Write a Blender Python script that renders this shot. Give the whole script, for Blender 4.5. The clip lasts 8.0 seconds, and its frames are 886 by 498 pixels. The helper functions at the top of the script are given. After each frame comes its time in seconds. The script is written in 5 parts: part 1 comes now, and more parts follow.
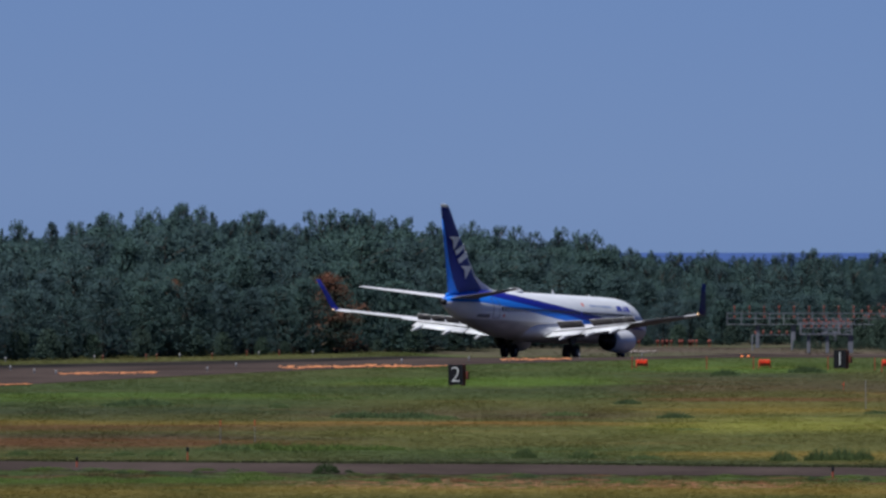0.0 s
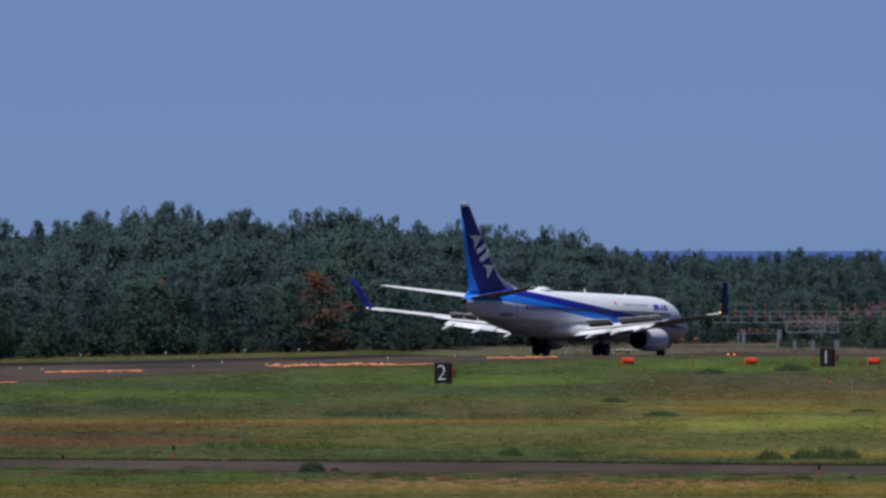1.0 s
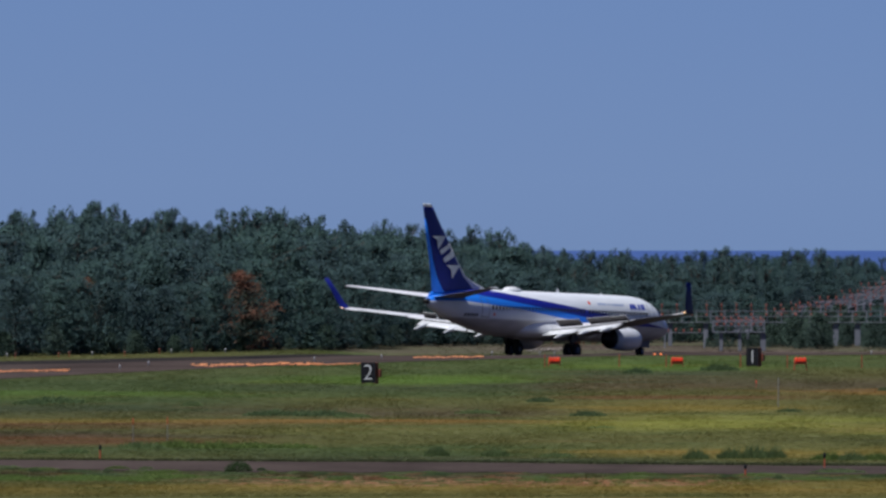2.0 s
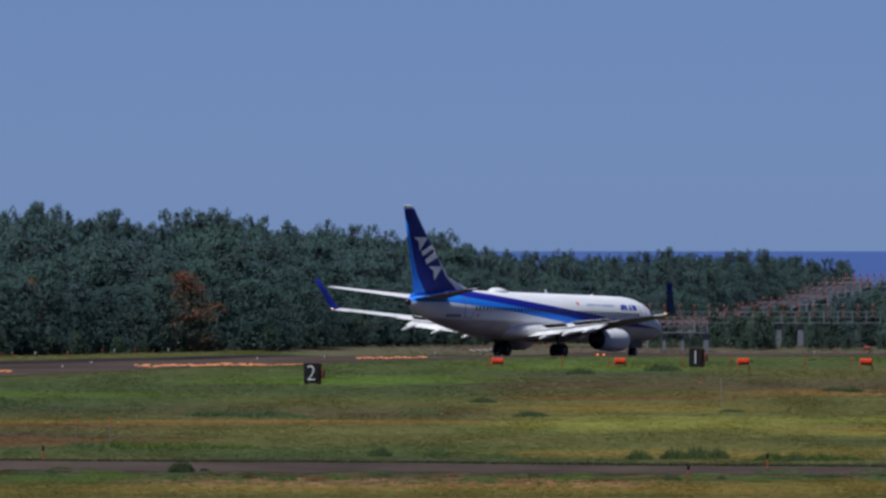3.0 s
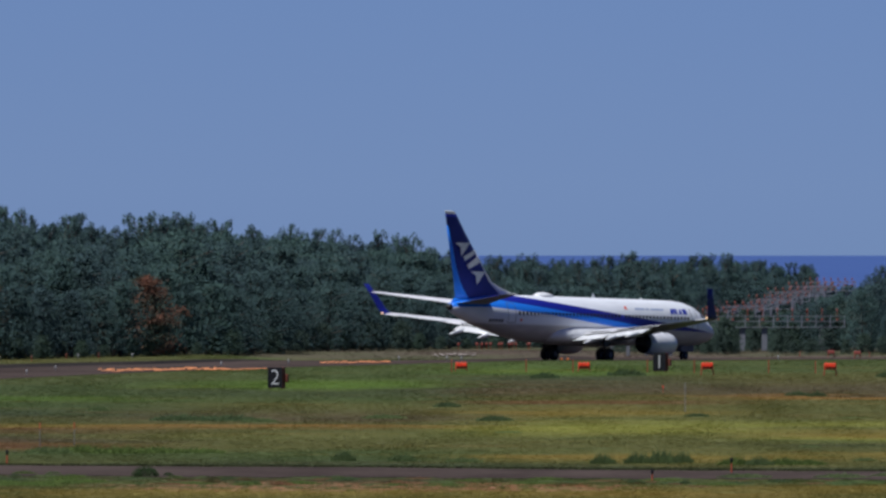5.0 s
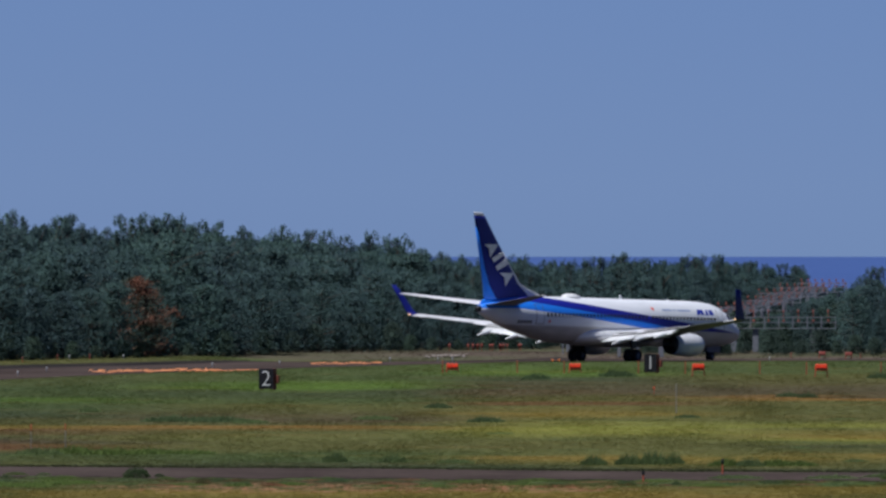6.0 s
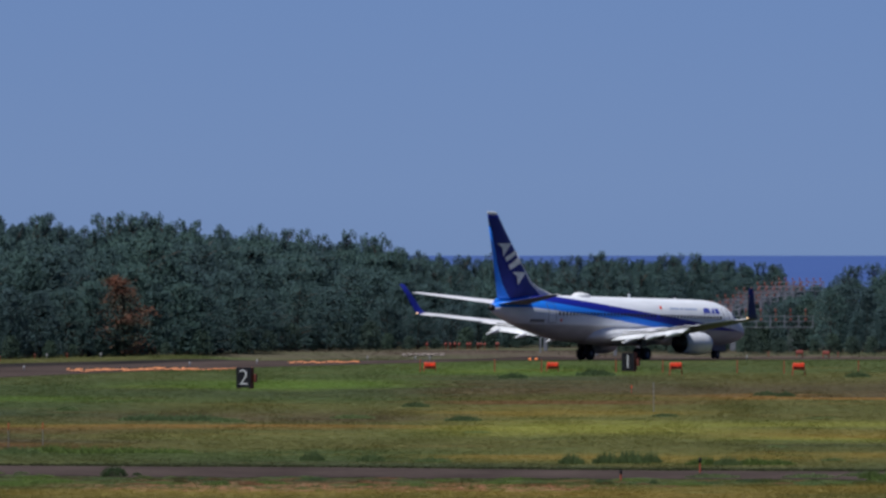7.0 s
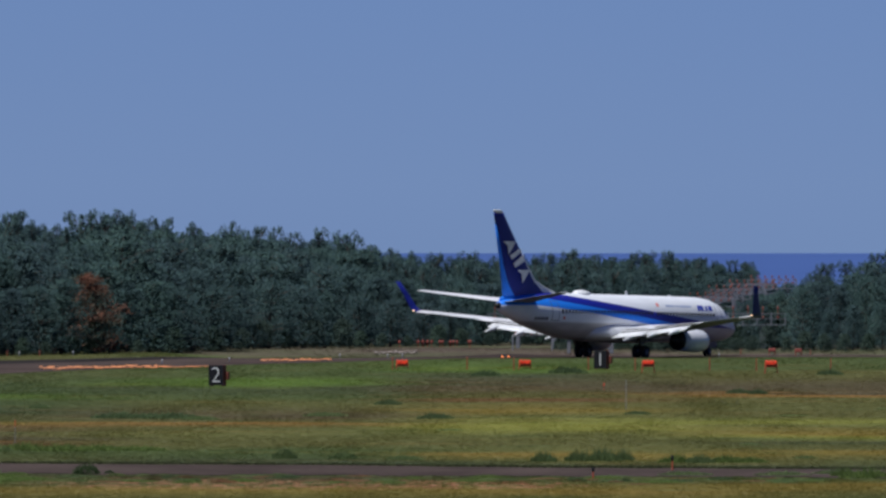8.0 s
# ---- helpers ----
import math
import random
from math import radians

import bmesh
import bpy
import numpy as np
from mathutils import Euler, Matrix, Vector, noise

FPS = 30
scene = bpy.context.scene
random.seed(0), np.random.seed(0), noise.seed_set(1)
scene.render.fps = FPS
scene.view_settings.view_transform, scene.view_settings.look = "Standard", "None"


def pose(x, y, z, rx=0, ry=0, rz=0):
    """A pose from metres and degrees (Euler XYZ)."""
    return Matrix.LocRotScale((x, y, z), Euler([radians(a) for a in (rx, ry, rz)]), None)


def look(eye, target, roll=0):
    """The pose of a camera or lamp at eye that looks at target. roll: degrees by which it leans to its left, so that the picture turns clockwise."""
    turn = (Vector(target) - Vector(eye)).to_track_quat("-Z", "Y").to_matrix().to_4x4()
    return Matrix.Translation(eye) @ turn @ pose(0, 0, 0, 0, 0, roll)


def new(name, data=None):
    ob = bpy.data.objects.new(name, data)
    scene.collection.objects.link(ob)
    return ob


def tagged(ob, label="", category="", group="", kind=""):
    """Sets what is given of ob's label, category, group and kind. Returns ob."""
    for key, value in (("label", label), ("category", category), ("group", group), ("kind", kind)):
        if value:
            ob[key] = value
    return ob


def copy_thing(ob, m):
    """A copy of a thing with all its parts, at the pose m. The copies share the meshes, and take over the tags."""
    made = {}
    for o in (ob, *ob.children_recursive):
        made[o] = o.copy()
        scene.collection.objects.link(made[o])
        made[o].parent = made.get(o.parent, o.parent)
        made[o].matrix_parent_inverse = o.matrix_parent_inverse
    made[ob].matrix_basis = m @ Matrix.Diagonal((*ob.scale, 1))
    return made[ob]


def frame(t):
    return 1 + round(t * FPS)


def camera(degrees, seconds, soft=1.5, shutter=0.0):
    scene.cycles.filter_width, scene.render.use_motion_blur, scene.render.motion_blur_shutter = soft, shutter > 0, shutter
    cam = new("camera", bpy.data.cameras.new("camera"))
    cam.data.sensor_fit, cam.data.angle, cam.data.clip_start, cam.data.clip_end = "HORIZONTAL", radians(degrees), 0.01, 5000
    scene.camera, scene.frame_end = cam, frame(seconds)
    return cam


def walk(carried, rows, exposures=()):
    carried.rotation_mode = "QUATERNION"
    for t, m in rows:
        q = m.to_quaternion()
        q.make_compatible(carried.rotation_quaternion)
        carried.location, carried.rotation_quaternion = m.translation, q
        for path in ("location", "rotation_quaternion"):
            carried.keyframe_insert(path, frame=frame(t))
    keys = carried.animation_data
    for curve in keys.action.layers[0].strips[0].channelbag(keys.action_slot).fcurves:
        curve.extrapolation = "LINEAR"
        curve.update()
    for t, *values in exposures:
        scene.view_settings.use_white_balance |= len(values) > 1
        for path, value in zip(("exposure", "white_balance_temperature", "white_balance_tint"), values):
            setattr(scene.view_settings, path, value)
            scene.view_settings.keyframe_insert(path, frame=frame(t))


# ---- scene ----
# The camera stands on a tripod 14.3 m above the airfield and pans with the airliner.
EYE = (0.0, 0.0, 14.27)
cam = camera(2.1137, 8.0, soft=2.7)
# seconds, and where the middle of the view lies on an upright plane 2000 m off
AIM = [
    (0.0, -10.165, 8.844), (0.1, -9.859, 8.821), (0.2, -9.671, 8.877), (0.3, -9.553, 8.844), (0.4, -9.591, 8.872), (0.5, -9.624, 8.872),
    (0.6, -9.600, 8.844), (0.7, -9.459, 8.750), (0.8, -9.318, 8.703), (0.9, -9.129, 8.726), (1.0, -9.012, 8.698), (1.1, -7.976, 8.750),
    (1.2, -7.129, 8.759), (1.3, -6.471, 8.703), (1.4, -6.071, 8.675), (1.5, -5.624, 8.722), (1.6, -5.200, 8.703), (1.7, -4.635, 8.632),
    (2.8, 0.776, 8.825), (2.9, 1.153, 8.646), (3.0, 1.868, 8.722), (3.1, 2.729, 8.863), (3.2, 2.871, 9.042), (3.3, 3.012, 9.079),
    (3.4, 3.200, 8.919), (3.5, 3.384, 8.971), (3.6, 3.529, 8.976), (3.7, 3.600, 9.098), (3.8, 3.614, 9.098), (3.9, 3.671, 9.117),
    (4.0, 3.812, 9.272), (4.1, 3.784, 9.202), (4.2, 3.774, 9.117), (4.3, 3.755, 9.126), (4.4, 3.878, 9.221), (4.5, 3.958, 9.470),
    (4.6, 3.840, 9.174), (4.7, 4.132, 9.089), (5.8, 5.412, 9.042), (5.9, 5.506, 9.089), (6.0, 5.614, 9.178), (6.1, 5.722, 9.169),
    (6.2, 5.911, 9.079), (6.3, 6.141, 8.985), (6.4, 6.287, 8.976), (6.5, 6.409, 8.976), (6.6, 6.569, 8.985), (6.7, 7.040, 9.070),
    (6.8, 7.181, 9.164), (6.9, 7.285, 9.155), (7.0, 7.492, 9.084), (7.1, 7.548, 8.995), (7.2, 7.605, 9.108), (7.3, 7.972, 9.023),
    (7.4, 8.400, 9.108), (7.5, 9.073, 8.910), (7.6, 9.346, 8.816), (7.7, 9.440, 9.032), (7.8, 9.666, 9.061), (7.9, 9.722, 8.938),
    (8.0, 9.793, 8.886),
]
walk(cam, [(t, look(EYE, (x, 2000.0, z))) for t, x, z in AIM], exposures=[(0.0, 0.0, 6050, 10), (8.0, 0.0, 6050, 10)])

# ---- world and sun ----
SUN_ELEVATION, SUN_TURN = 65.0, 225.0   # degrees up, and turned from the y axis: behind the camera
world = bpy.data.worlds.new("sky")
scene.world = world
world.use_nodes = True
wn, wl = world.node_tree.nodes, world.node_tree.links
sky = wn.new("ShaderNodeTexSky")
sky.sky_type, sky.sun_disc = "NISHITA", False
sky.sun_elevation, sky.sun_rotation = radians(SUN_ELEVATION), radians(SUN_TURN)
sky.altitude, sky.air_density, sky.dust_density, sky.ozone_density = 0.0, 0.5, 0.0, 2.0
tint = wn.new("ShaderNodeMix")
tint.data_type, tint.blend_type = "RGBA", "MULTIPLY"
tint.inputs["Factor"].default_value = 1.0
tint.inputs["B"].default_value = (0.425, 0.53, 0.93, 1)
wl.new(sky.outputs["Color"], tint.inputs["A"])
wl.new(tint.outputs["Result"], wn["Background"].inputs["Color"])
wn["Background"].inputs["Strength"].default_value = 0.0588
sun = new("sun", bpy.data.lights.new("sun", "SUN"))
sun.data.energy, sun.data.angle, sun.data.color = 4.8, radians(0.53), (1.0, 0.965, 0.92)
sun.matrix_world = look(
    (math.sin(radians(SUN_TURN)) * math.cos(radians(SUN_ELEVATION)), math.cos(radians(SUN_TURN)) * math.cos(radians(SUN_ELEVATION)), math.sin(radians(SUN_ELEVATION))),
    (0, 0, 0))


# ---- small tools ----
def terrain(x, y):
    """A shallow drainage dip under the runway's end; the rest of the field is flat."""
    def ease(v):
        v = min(1.0, max(0.0, v))
        return v * v * (3 - 2 * v)
    return -0.46 * ease((y - 1960.0) / 80.0) * (1 - ease((y - 2048.0) / 30.0)) * ease((x + 16.0) / 9.0)


def spot(bearing, d, z=0.0):
    """A place on the ground from its bearing (thousandths right of the y axis) and its distance."""
    return Vector((d * bearing / 1000.0, d, z + terrain(d * bearing / 1000.0, d)))


def mesh_of(name, verts, faces, smooth=False):
    me = bpy.data.meshes.new(name)
    me.from_pydata([tuple(v) for v in verts], [], faces)
    if smooth:
        me.polygons.foreach_set("use_smooth", [True] * len(me.polygons))
    me.update()
    return me


def part(name, data, material, parent, label=""):
    """Links a bmesh or a mesh as one object under a thing or part."""
    if isinstance(data, bmesh.types.BMesh):
        me = bpy.data.meshes.new(name)
        data.to_mesh(me)
        data.free()
    else:
        me = data
    if material and not me.materials:
        me.materials.append(material)
    ob = new(name, me)
    if parent:
        ob.parent = parent
    if label:
        ob["label"] = label
    return ob


def thing(name, place, label, category, group="", turn=0.0):
    ob = new(name)
    ob.empty_display_size = 0.5
    ob.matrix_world = pose(place[0], place[1], place[2], 0, 0, turn)
    return tagged(ob, label, category, group)


def box(bm, x0, x1, y0, y1, z0, z1, bevel=0.0):
    made = bmesh.ops.create_cube(bm, size=1.0, matrix=Matrix.LocRotScale(((x0 + x1) / 2, (y0 + y1) / 2, (z0 + z1) / 2), None, (x1 - x0, y1 - y0, z1 - z0)))
    if bevel:
        edges = {e for v in made["verts"] for e in v.link_edges}
        bmesh.ops.bevel(bm, geom=list(edges), offset=bevel, segments=2, affect="EDGES", profile=0.5)
    return bm


def rod(bm, a, b, r0, r1=None, n=8):
    """A round bar from a to b."""
    a, b = Vector(a), Vector(b)
    r1 = r0 if r1 is None else r1
    turn = (b - a).to_track_quat("Z", "Y").to_matrix().to_4x4()
    bmesh.ops.create_cone(bm, cap_ends=True, segments=n, radius1=r0, radius2=r1, depth=(b - a).length, matrix=Matrix.Translation((a + b) / 2) @ turn)
    return bm


def lathe(profile, n=24, axis="x", centre=(0, 0, 0), smooth=True):
    """A turned shape: profile of (along, radius)."""
    verts, faces = [], []
    for k, (u, r) in enumerate(profile):
        for i in range(n):
            a = 2 * math.pi * i / n
            c, s = r * math.cos(a), r * math.sin(a)
            p = {"x": (u, c, s), "y": (c, u, s), "z": (c, s, u)}[axis]
            verts.append((p[0] + centre[0], p[1] + centre[1], p[2] + centre[2]))
    for k in range(len(profile) - 1):
        for i in range(n):
            j = (i + 1) % n
            faces.append((k * n + i, k * n + j, (k + 1) * n + j, (k + 1) * n + i))
    faces.append(tuple(range(n))[::-1])
    faces.append(tuple((len(profile) - 1) * n + i for i in range(n)))
    return mesh_of("turned", verts, faces, smooth)


def loft(loops, smooth=True, caps=True):
    n = len(loops[0])
    verts = [p for loop in loops for p in loop]
    faces = [(k * n + i, k * n + (i + 1) % n, (k + 1) * n + (i + 1) % n, (k + 1) * n + i) for k in range(len(loops) - 1) for i in range(n)]
    if caps:
        faces += [tuple(range(n))[::-1], tuple((len(loops) - 1) * n + i for i in range(n))]
    me = mesh_of("loft", verts, faces, smooth)
    bm = bmesh.new()
    bm.from_mesh(me)
    bmesh.ops.recalc_face_normals(bm, faces=bm.faces)
    bm.to_mesh(me)
    bm.free()
    return me


# ---- materials ----
def nodes_of(name):
    m = bpy.data.materials.new(name)
    m.use_nodes = True
    t = m.node_tree
    return m, t.nodes, t.links, t.nodes["Principled BSDF"]


def math_node(n, l, op, a, b=None, clamp=False):
    x = n.new("ShaderNodeMath")
    x.operation, x.use_clamp = op, clamp
    for k, v in enumerate((a, b)):
        if v is None:
            continue
        if isinstance(v, (int, float)):
            x.inputs[k].default_value = v
        else:
            l.new(v, x.inputs[k])
    return x.outputs[0]


def mix_node(n, l, f, a, b, blend="MIX"):
    x = n.new("ShaderNodeMix")
    x.data_type, x.blend_type = "RGBA", blend
    for key, v in (("Factor", f), ("A", a), ("B", b)):
        if isinstance(v, (int, float)):
            x.inputs[key].default_value = v
        elif isinstance(v, tuple):
            x.inputs[key].default_value = (*v, 1)
        else:
            l.new(v, x.inputs[key])
    return x.outputs["Result"]


def noise_node(n, l, vector, scale, detail=3.0, rough=0.6):
    x = n.new("ShaderNodeTexNoise")
    x.inputs["Scale"].default_value, x.inputs["Detail"].default_value, x.inputs["Roughness"].default_value = scale, detail, rough
    if vector is not None:
        l.new(vector, x.inputs["Vector"])
    return x.outputs["Fac"]


def stretch(n, l, vector, sx, sy, sz):
    x = n.new("ShaderNodeMapping")
    x.inputs["Scale"].default_value = (sx, sy, sz)
    l.new(vector, x.inputs["Vector"])
    return x.outputs["Vector"]


def ramp(n, l, value, stops, mode="LINEAR"):
    x = n.new("ShaderNodeValToRGB")
    x.color_ramp.interpolation = mode
    e = x.color_ramp.elements
    while len(e) < len(stops):
        e.new(0.5)
    for k, (p, c) in enumerate(stops):
        e[k].position, e[k].color = p, (*c, 1)
    l.new(value, x.inputs["Fac"])
    return x.outputs["Color"]


def thin_leaf(n, l, b, colour, share):
    """Lets light through: a share of translucent light in the leaf's own colour."""
    t, x = n.new("ShaderNodeBsdfTranslucent"), n.new("ShaderNodeMixShader")
    l.new(colour, t.inputs["Color"])
    x.inputs["Fac"].default_value = share
    l.new(b.outputs["BSDF"], x.inputs[1])
    l.new(t.outputs["BSDF"], x.inputs[2])
    l.new(x.outputs["Shader"], n["Material Output"].inputs["Surface"])


def surface(name, dark, light, scale=2.0, rough=0.6, metal=0.0, bump=0.0, spec=0.5, grain=20.0):
    """A surface that wanders between two colours at two scales, with fine relief."""
    m, n, l, b = nodes_of(name)
    co = n.new("ShaderNodeTexCoord").outputs["Object"]
    big, fine = noise_node(n, l, co, scale), noise_node(n, l, co, grain, 2)
    f = math_node(n, l, "ADD", math_node(n, l, "MULTIPLY", big, 0.7), math_node(n, l, "MULTIPLY", fine, 0.3))
    l.new(ramp(n, l, f, [(0.35, dark), (0.65, light)]), b.inputs["Base Color"])
    b.inputs["Roughness"].default_value, b.inputs["Metallic"].default_value = rough, metal
    b.inputs["Specular IOR Level"].default_value = spec
    if bump:
        x = n.new("ShaderNodeBump")
        x.inputs["Strength"].default_value, x.inputs["Distance"].default_value = bump, 0.02
        l.new(fine, x.inputs["Height"])
        l.new(x.outputs["Normal"], b.inputs["Normal"])
    return m


BRIGHT, GREEN, LIME = (0.104, 0.162, 0.027), (0.080, 0.106, 0.031), (0.228, 0.232, 0.044)
OLIVE, PALE, DEEP = (0.116, 0.116, 0.033), (0.140, 0.142, 0.040), (0.066, 0.080, 0.032)
STRAW, GOLD, BROWN, DUSK = (0.262, 0.142, 0.036), (0.222, 0.166, 0.034), (0.160, 0.082, 0.032), (0.100, 0.082, 0.038)
# the turf's belts from far to near, in four columns across the field; 0 lies 1956 m off, 1 lies 1083 m off
WEST = [(0.00, OLIVE), (0.17, GREEN), (0.24, GREEN), (0.26, BRIGHT), (0.31, GREEN), (0.37, DEEP), (0.42, OLIVE), (0.448, GOLD), (0.475, BROWN), (0.52, OLIVE), (0.56, DUSK), (0.58, BROWN), (0.61, BROWN), (0.65, GREEN), (0.71, OLIVE),
        (0.78, GREEN), (0.82, DUSK), (0.85, BRIGHT), (0.88, OLIVE), (0.94, GOLD), (1.00, OLIVE)]
MIDDLE = [(0.00, GREEN), (0.11, GREEN), (0.147, BRIGHT), (0.18, BRIGHT), (0.20, DEEP), (0.27, GREEN), (0.33, OLIVE), (0.40, DUSK), (0.435, OLIVE), (0.45, STRAW), (0.475, OLIVE), (0.52, PALE), (0.57, OLIVE), (0.61, OLIVE), (0.64, GREEN), (0.675, GREEN), (0.73, DEEP),
          (0.81, GREEN), (0.84, DUSK), (0.89, OLIVE), (0.91, GOLD), (1.00, OLIVE)]
EAST = [(0.00, GREEN), (0.08, BRIGHT), (0.11, DEEP), (0.21, DUSK), (0.26, OLIVE), (0.29, BROWN), (0.325, OLIVE), (0.37, GOLD), (0.40, PALE), (0.45, LIME), (0.50, LIME), (0.54, PALE), (0.60, OLIVE), (0.65, PALE), (0.68, GOLD), (0.72, OLIVE), (0.75, DEEP),
        (0.83, GREEN), (0.86, OLIVE), (0.93, GOLD), (1.00, OLIVE)]
FAR_EAST = [(0.00, GREEN), (0.06, GREEN), (0.10, OLIVE), (0.18, DUSK), (0.235, DUSK), (0.25, STRAW), (0.27, OLIVE), (0.33, OLIVE), (0.40, OLIVE), (0.455, LIME), (0.48, PALE), (0.53, GOLD), (0.56, LIME), (0.585, DEEP), (0.63, OLIVE), (0.66, GOLD), (0.70, OLIVE), (0.77, DEEP),
            (0.85, GREEN), (0.90, GOLD), (0.95, OLIVE), (1.00, GREEN)]


def turf_colour(n, l):
    """Mown turf in belts of green, olive and straw across the field, broken by streaks and patches."""
    pos = n.new("ShaderNodeNewGeometry").outputs["Position"]
    big = noise_node(n, l, stretch(n, l, pos, 0.030, 0.010, 1), 1.0, 3)
    mid = noise_node(n, l, stretch(n, l, pos, 0.035, 0.05, 1), 1.0, 4)
    streak = noise_node(n, l, stretch(n, l, pos, 0.045, 0.11, 3), 1.0, 4)
    fine = noise_node(n, l, stretch(n, l, pos, 1.1, 0.3, 1), 1.0, 3)
    xyz = n.new("ShaderNodeSeparateXYZ")
    l.new(pos, xyz.inputs[0])
    across = math_node(n, l, "MULTIPLY", xyz.outputs["X"], 0.68)
    u = math_node(n, l, "SUBTRACT", math_node(n, l, "DIVIDE", 2425.9, math_node(n, l, "MAXIMUM", xyz.outputs["Y"], 1000.0)), 1.24)
    u = math_node(n, l, "ADD", u, math_node(n, l, "MULTIPLY", math_node(n, l, "SUBTRACT", big, 0.5), 0.09))
    u = math_node(n, l, "ADD", u, math_node(n, l, "MULTIPLY", math_node(n, l, "SUBTRACT", mid, 0.5), 0.06), clamp=True)

    def share(b0, b1):
        x = n.new("ShaderNodeMapRange")
        x.interpolation_type = "SMOOTHSTEP"
        l.new(math_node(n, l, "ADD", across, math_node(n, l, "MULTIPLY", math_node(n, l, "SUBTRACT", streak, 0.5), 14.0)), x.inputs["Value"])
        x.inputs["From Min"].default_value, x.inputs["From Max"].default_value = b0, b1
        return x.outputs["Result"]

    c = mix_node(n, l, share(-15.0, -5.0), mix_node(n, l, 1.0, ramp(n, l, u, WEST), (0.86, 0.88, 0.95), "MULTIPLY"), ramp(n, l, u, MIDDLE))
    c = mix_node(n, l, share(0.0, 7.0), c, ramp(n, l, u, EAST))
    c = mix_node(n, l, share(11.0, 18.0), c, ramp(n, l, u, FAR_EAST))
    # thin streaks of dry and of rank grass
    dry = ramp(n, l, streak, [(0.56, (0, 0, 0)), (0.72, (1, 1, 1))])
    c = mix_node(n, l, math_node(n, l, "MULTIPLY", dry, 0.45), c, STRAW)
    rank = ramp(n, l, noise_node(n, l, stretch(n, l, pos, 0.14, 0.07, 5), 1.0, 3), [(0.56, (0, 0, 0)), (0.70, (1, 1, 1))])
    c = mix_node(n, l, math_node(n, l, "MULTIPLY", rank, 0.55), c, GREEN)
    beyond = n.new("ShaderNodeMapRange")
    l.new(xyz.outputs["Y"], beyond.inputs["Value"])
    beyond.inputs["From Min"].default_value, beyond.inputs["From Max"].default_value = 2040.0, 2056.0
    rough_belt = mix_node(n, l, ramp(n, l, mid, [(0.42, (0, 0, 0)), (0.60, (1, 1, 1))]), (0.108, 0.082, 0.056), (0.092, 0.096, 0.044))
    c = mix_node(n, l, beyond.outputs["Result"], c, rough_belt)
    # bare pinkish soil in flecks along the near verge
    fleck = ramp(n, l, noise_node(n, l, stretch(n, l, pos, 1.1, 0.20, 7), 1.0, 5, 0.7), [(0.51, (0, 0, 0)), (0.545, (1, 1, 1))])
    where = math_node(n, l, "MULTIPLY", ramp(n, l, u, [(0.84, (0, 0, 0)), (0.865, (1, 1, 1)), (0.90, (1, 1, 1)), (0.925, (0, 0, 0))]), math_node(n, l, "SUBTRACT", share(-10.3, -4.8), share(7.1, 8.7), clamp=True))
    c = mix_node(n, l, math_node(n, l, "MULTIPLY", math_node(n, l, "MULTIPLY", fleck, where), 0.9), c, (0.40, 0.200, 0.10))
    # a cooler tint over all the turf puts distance haze into its colour
    c = mix_node(n, l, 1.0, c, (0.87, 0.88, 0.99), "MULTIPLY")
    return mix_node(n, l, 0.22, c, ramp(n, l, fine, [(0.3, (0.7, 0.7, 0.7)), (0.7, (1.3, 1.3, 1.3))]), "MULTIPLY"), fine


def turf_material():
    m, n, l, b = nodes_of("turf")
    c, fine = turf_colour(n, l)
    l.new(c, b.inputs["Base Color"])
    b.inputs["Roughness"].default_value, b.inputs["Specular IOR Level"].default_value = 0.9, 0.1
    x = n.new("ShaderNodeBump")
    x.inputs["Strength"].default_value, x.inputs["Distance"].default_value = 0.6, 0.1
    l.new(fine, x.inputs["Height"])
    l.new(x.outputs["Normal"], b.inputs["Normal"])
    return m


def blade_material(name, tone=None):
    """Grass blades: the turf's colours, each blade a little different."""
    m, n, l, b = nodes_of(name)
    c = turf_colour(n, l)[0] if tone is None else None
    island = n.new("ShaderNodeNewGeometry").outputs["Random Per Island"]
    shade = ramp(n, l, island, [(0.0, (0.88, 0.90, 0.86)), (0.6, (1.0, 1.0, 1.0)), (1.0, (1.13, 1.10, 1.06))])
    c = mix_node(n, l, 1.0, c if c else tone, shade, "MULTIPLY")
    l.new(c, b.inputs["Base Color"])
    thin_leaf(n, l, b, c, 0.5)
    b.inputs["Roughness"].default_value, b.inputs["Specular IOR Level"].default_value = 0.8, 0.15
    return m


def leaf_material(name, dark, light, dead=None):
    m, n, l, b = nodes_of(name)
    island = n.new("ShaderNodeNewGeometry").outputs["Random Per Island"]
    each = n.new("ShaderNodeObjectInfo").outputs["Random"]
    co = n.new("ShaderNodeTexCoord").outputs["Object"]
    f = math_node(n, l, "ADD", math_node(n, l, "MULTIPLY", island, 0.5), math_node(n, l, "MULTIPLY", noise_node(n, l, co, 0.8, 2), 0.5))
    c = ramp(n, l, f, [(0.2, dark), (0.8, light)])
    if dead:
        c = mix_node(n, l, ramp(n, l, noise_node(n, l, co, 0.42, 2), [(0.40, (0, 0, 0)), (0.56, (1, 1, 1))]), c, dead)
    c = mix_node(n, l, 1.0, c, ramp(n, l, each, [(0.0, (0.93, 0.90, 0.96)), (1.0, (1.07, 1.10, 1.0))]), "MULTIPLY")
    l.new(c, b.inputs["Base Color"])
    thin_leaf(n, l, b, c, 0.5)
    b.inputs["Roughness"].default_value, b.inputs["Specular IOR Level"].default_value = 0.8, 0.15
    return m


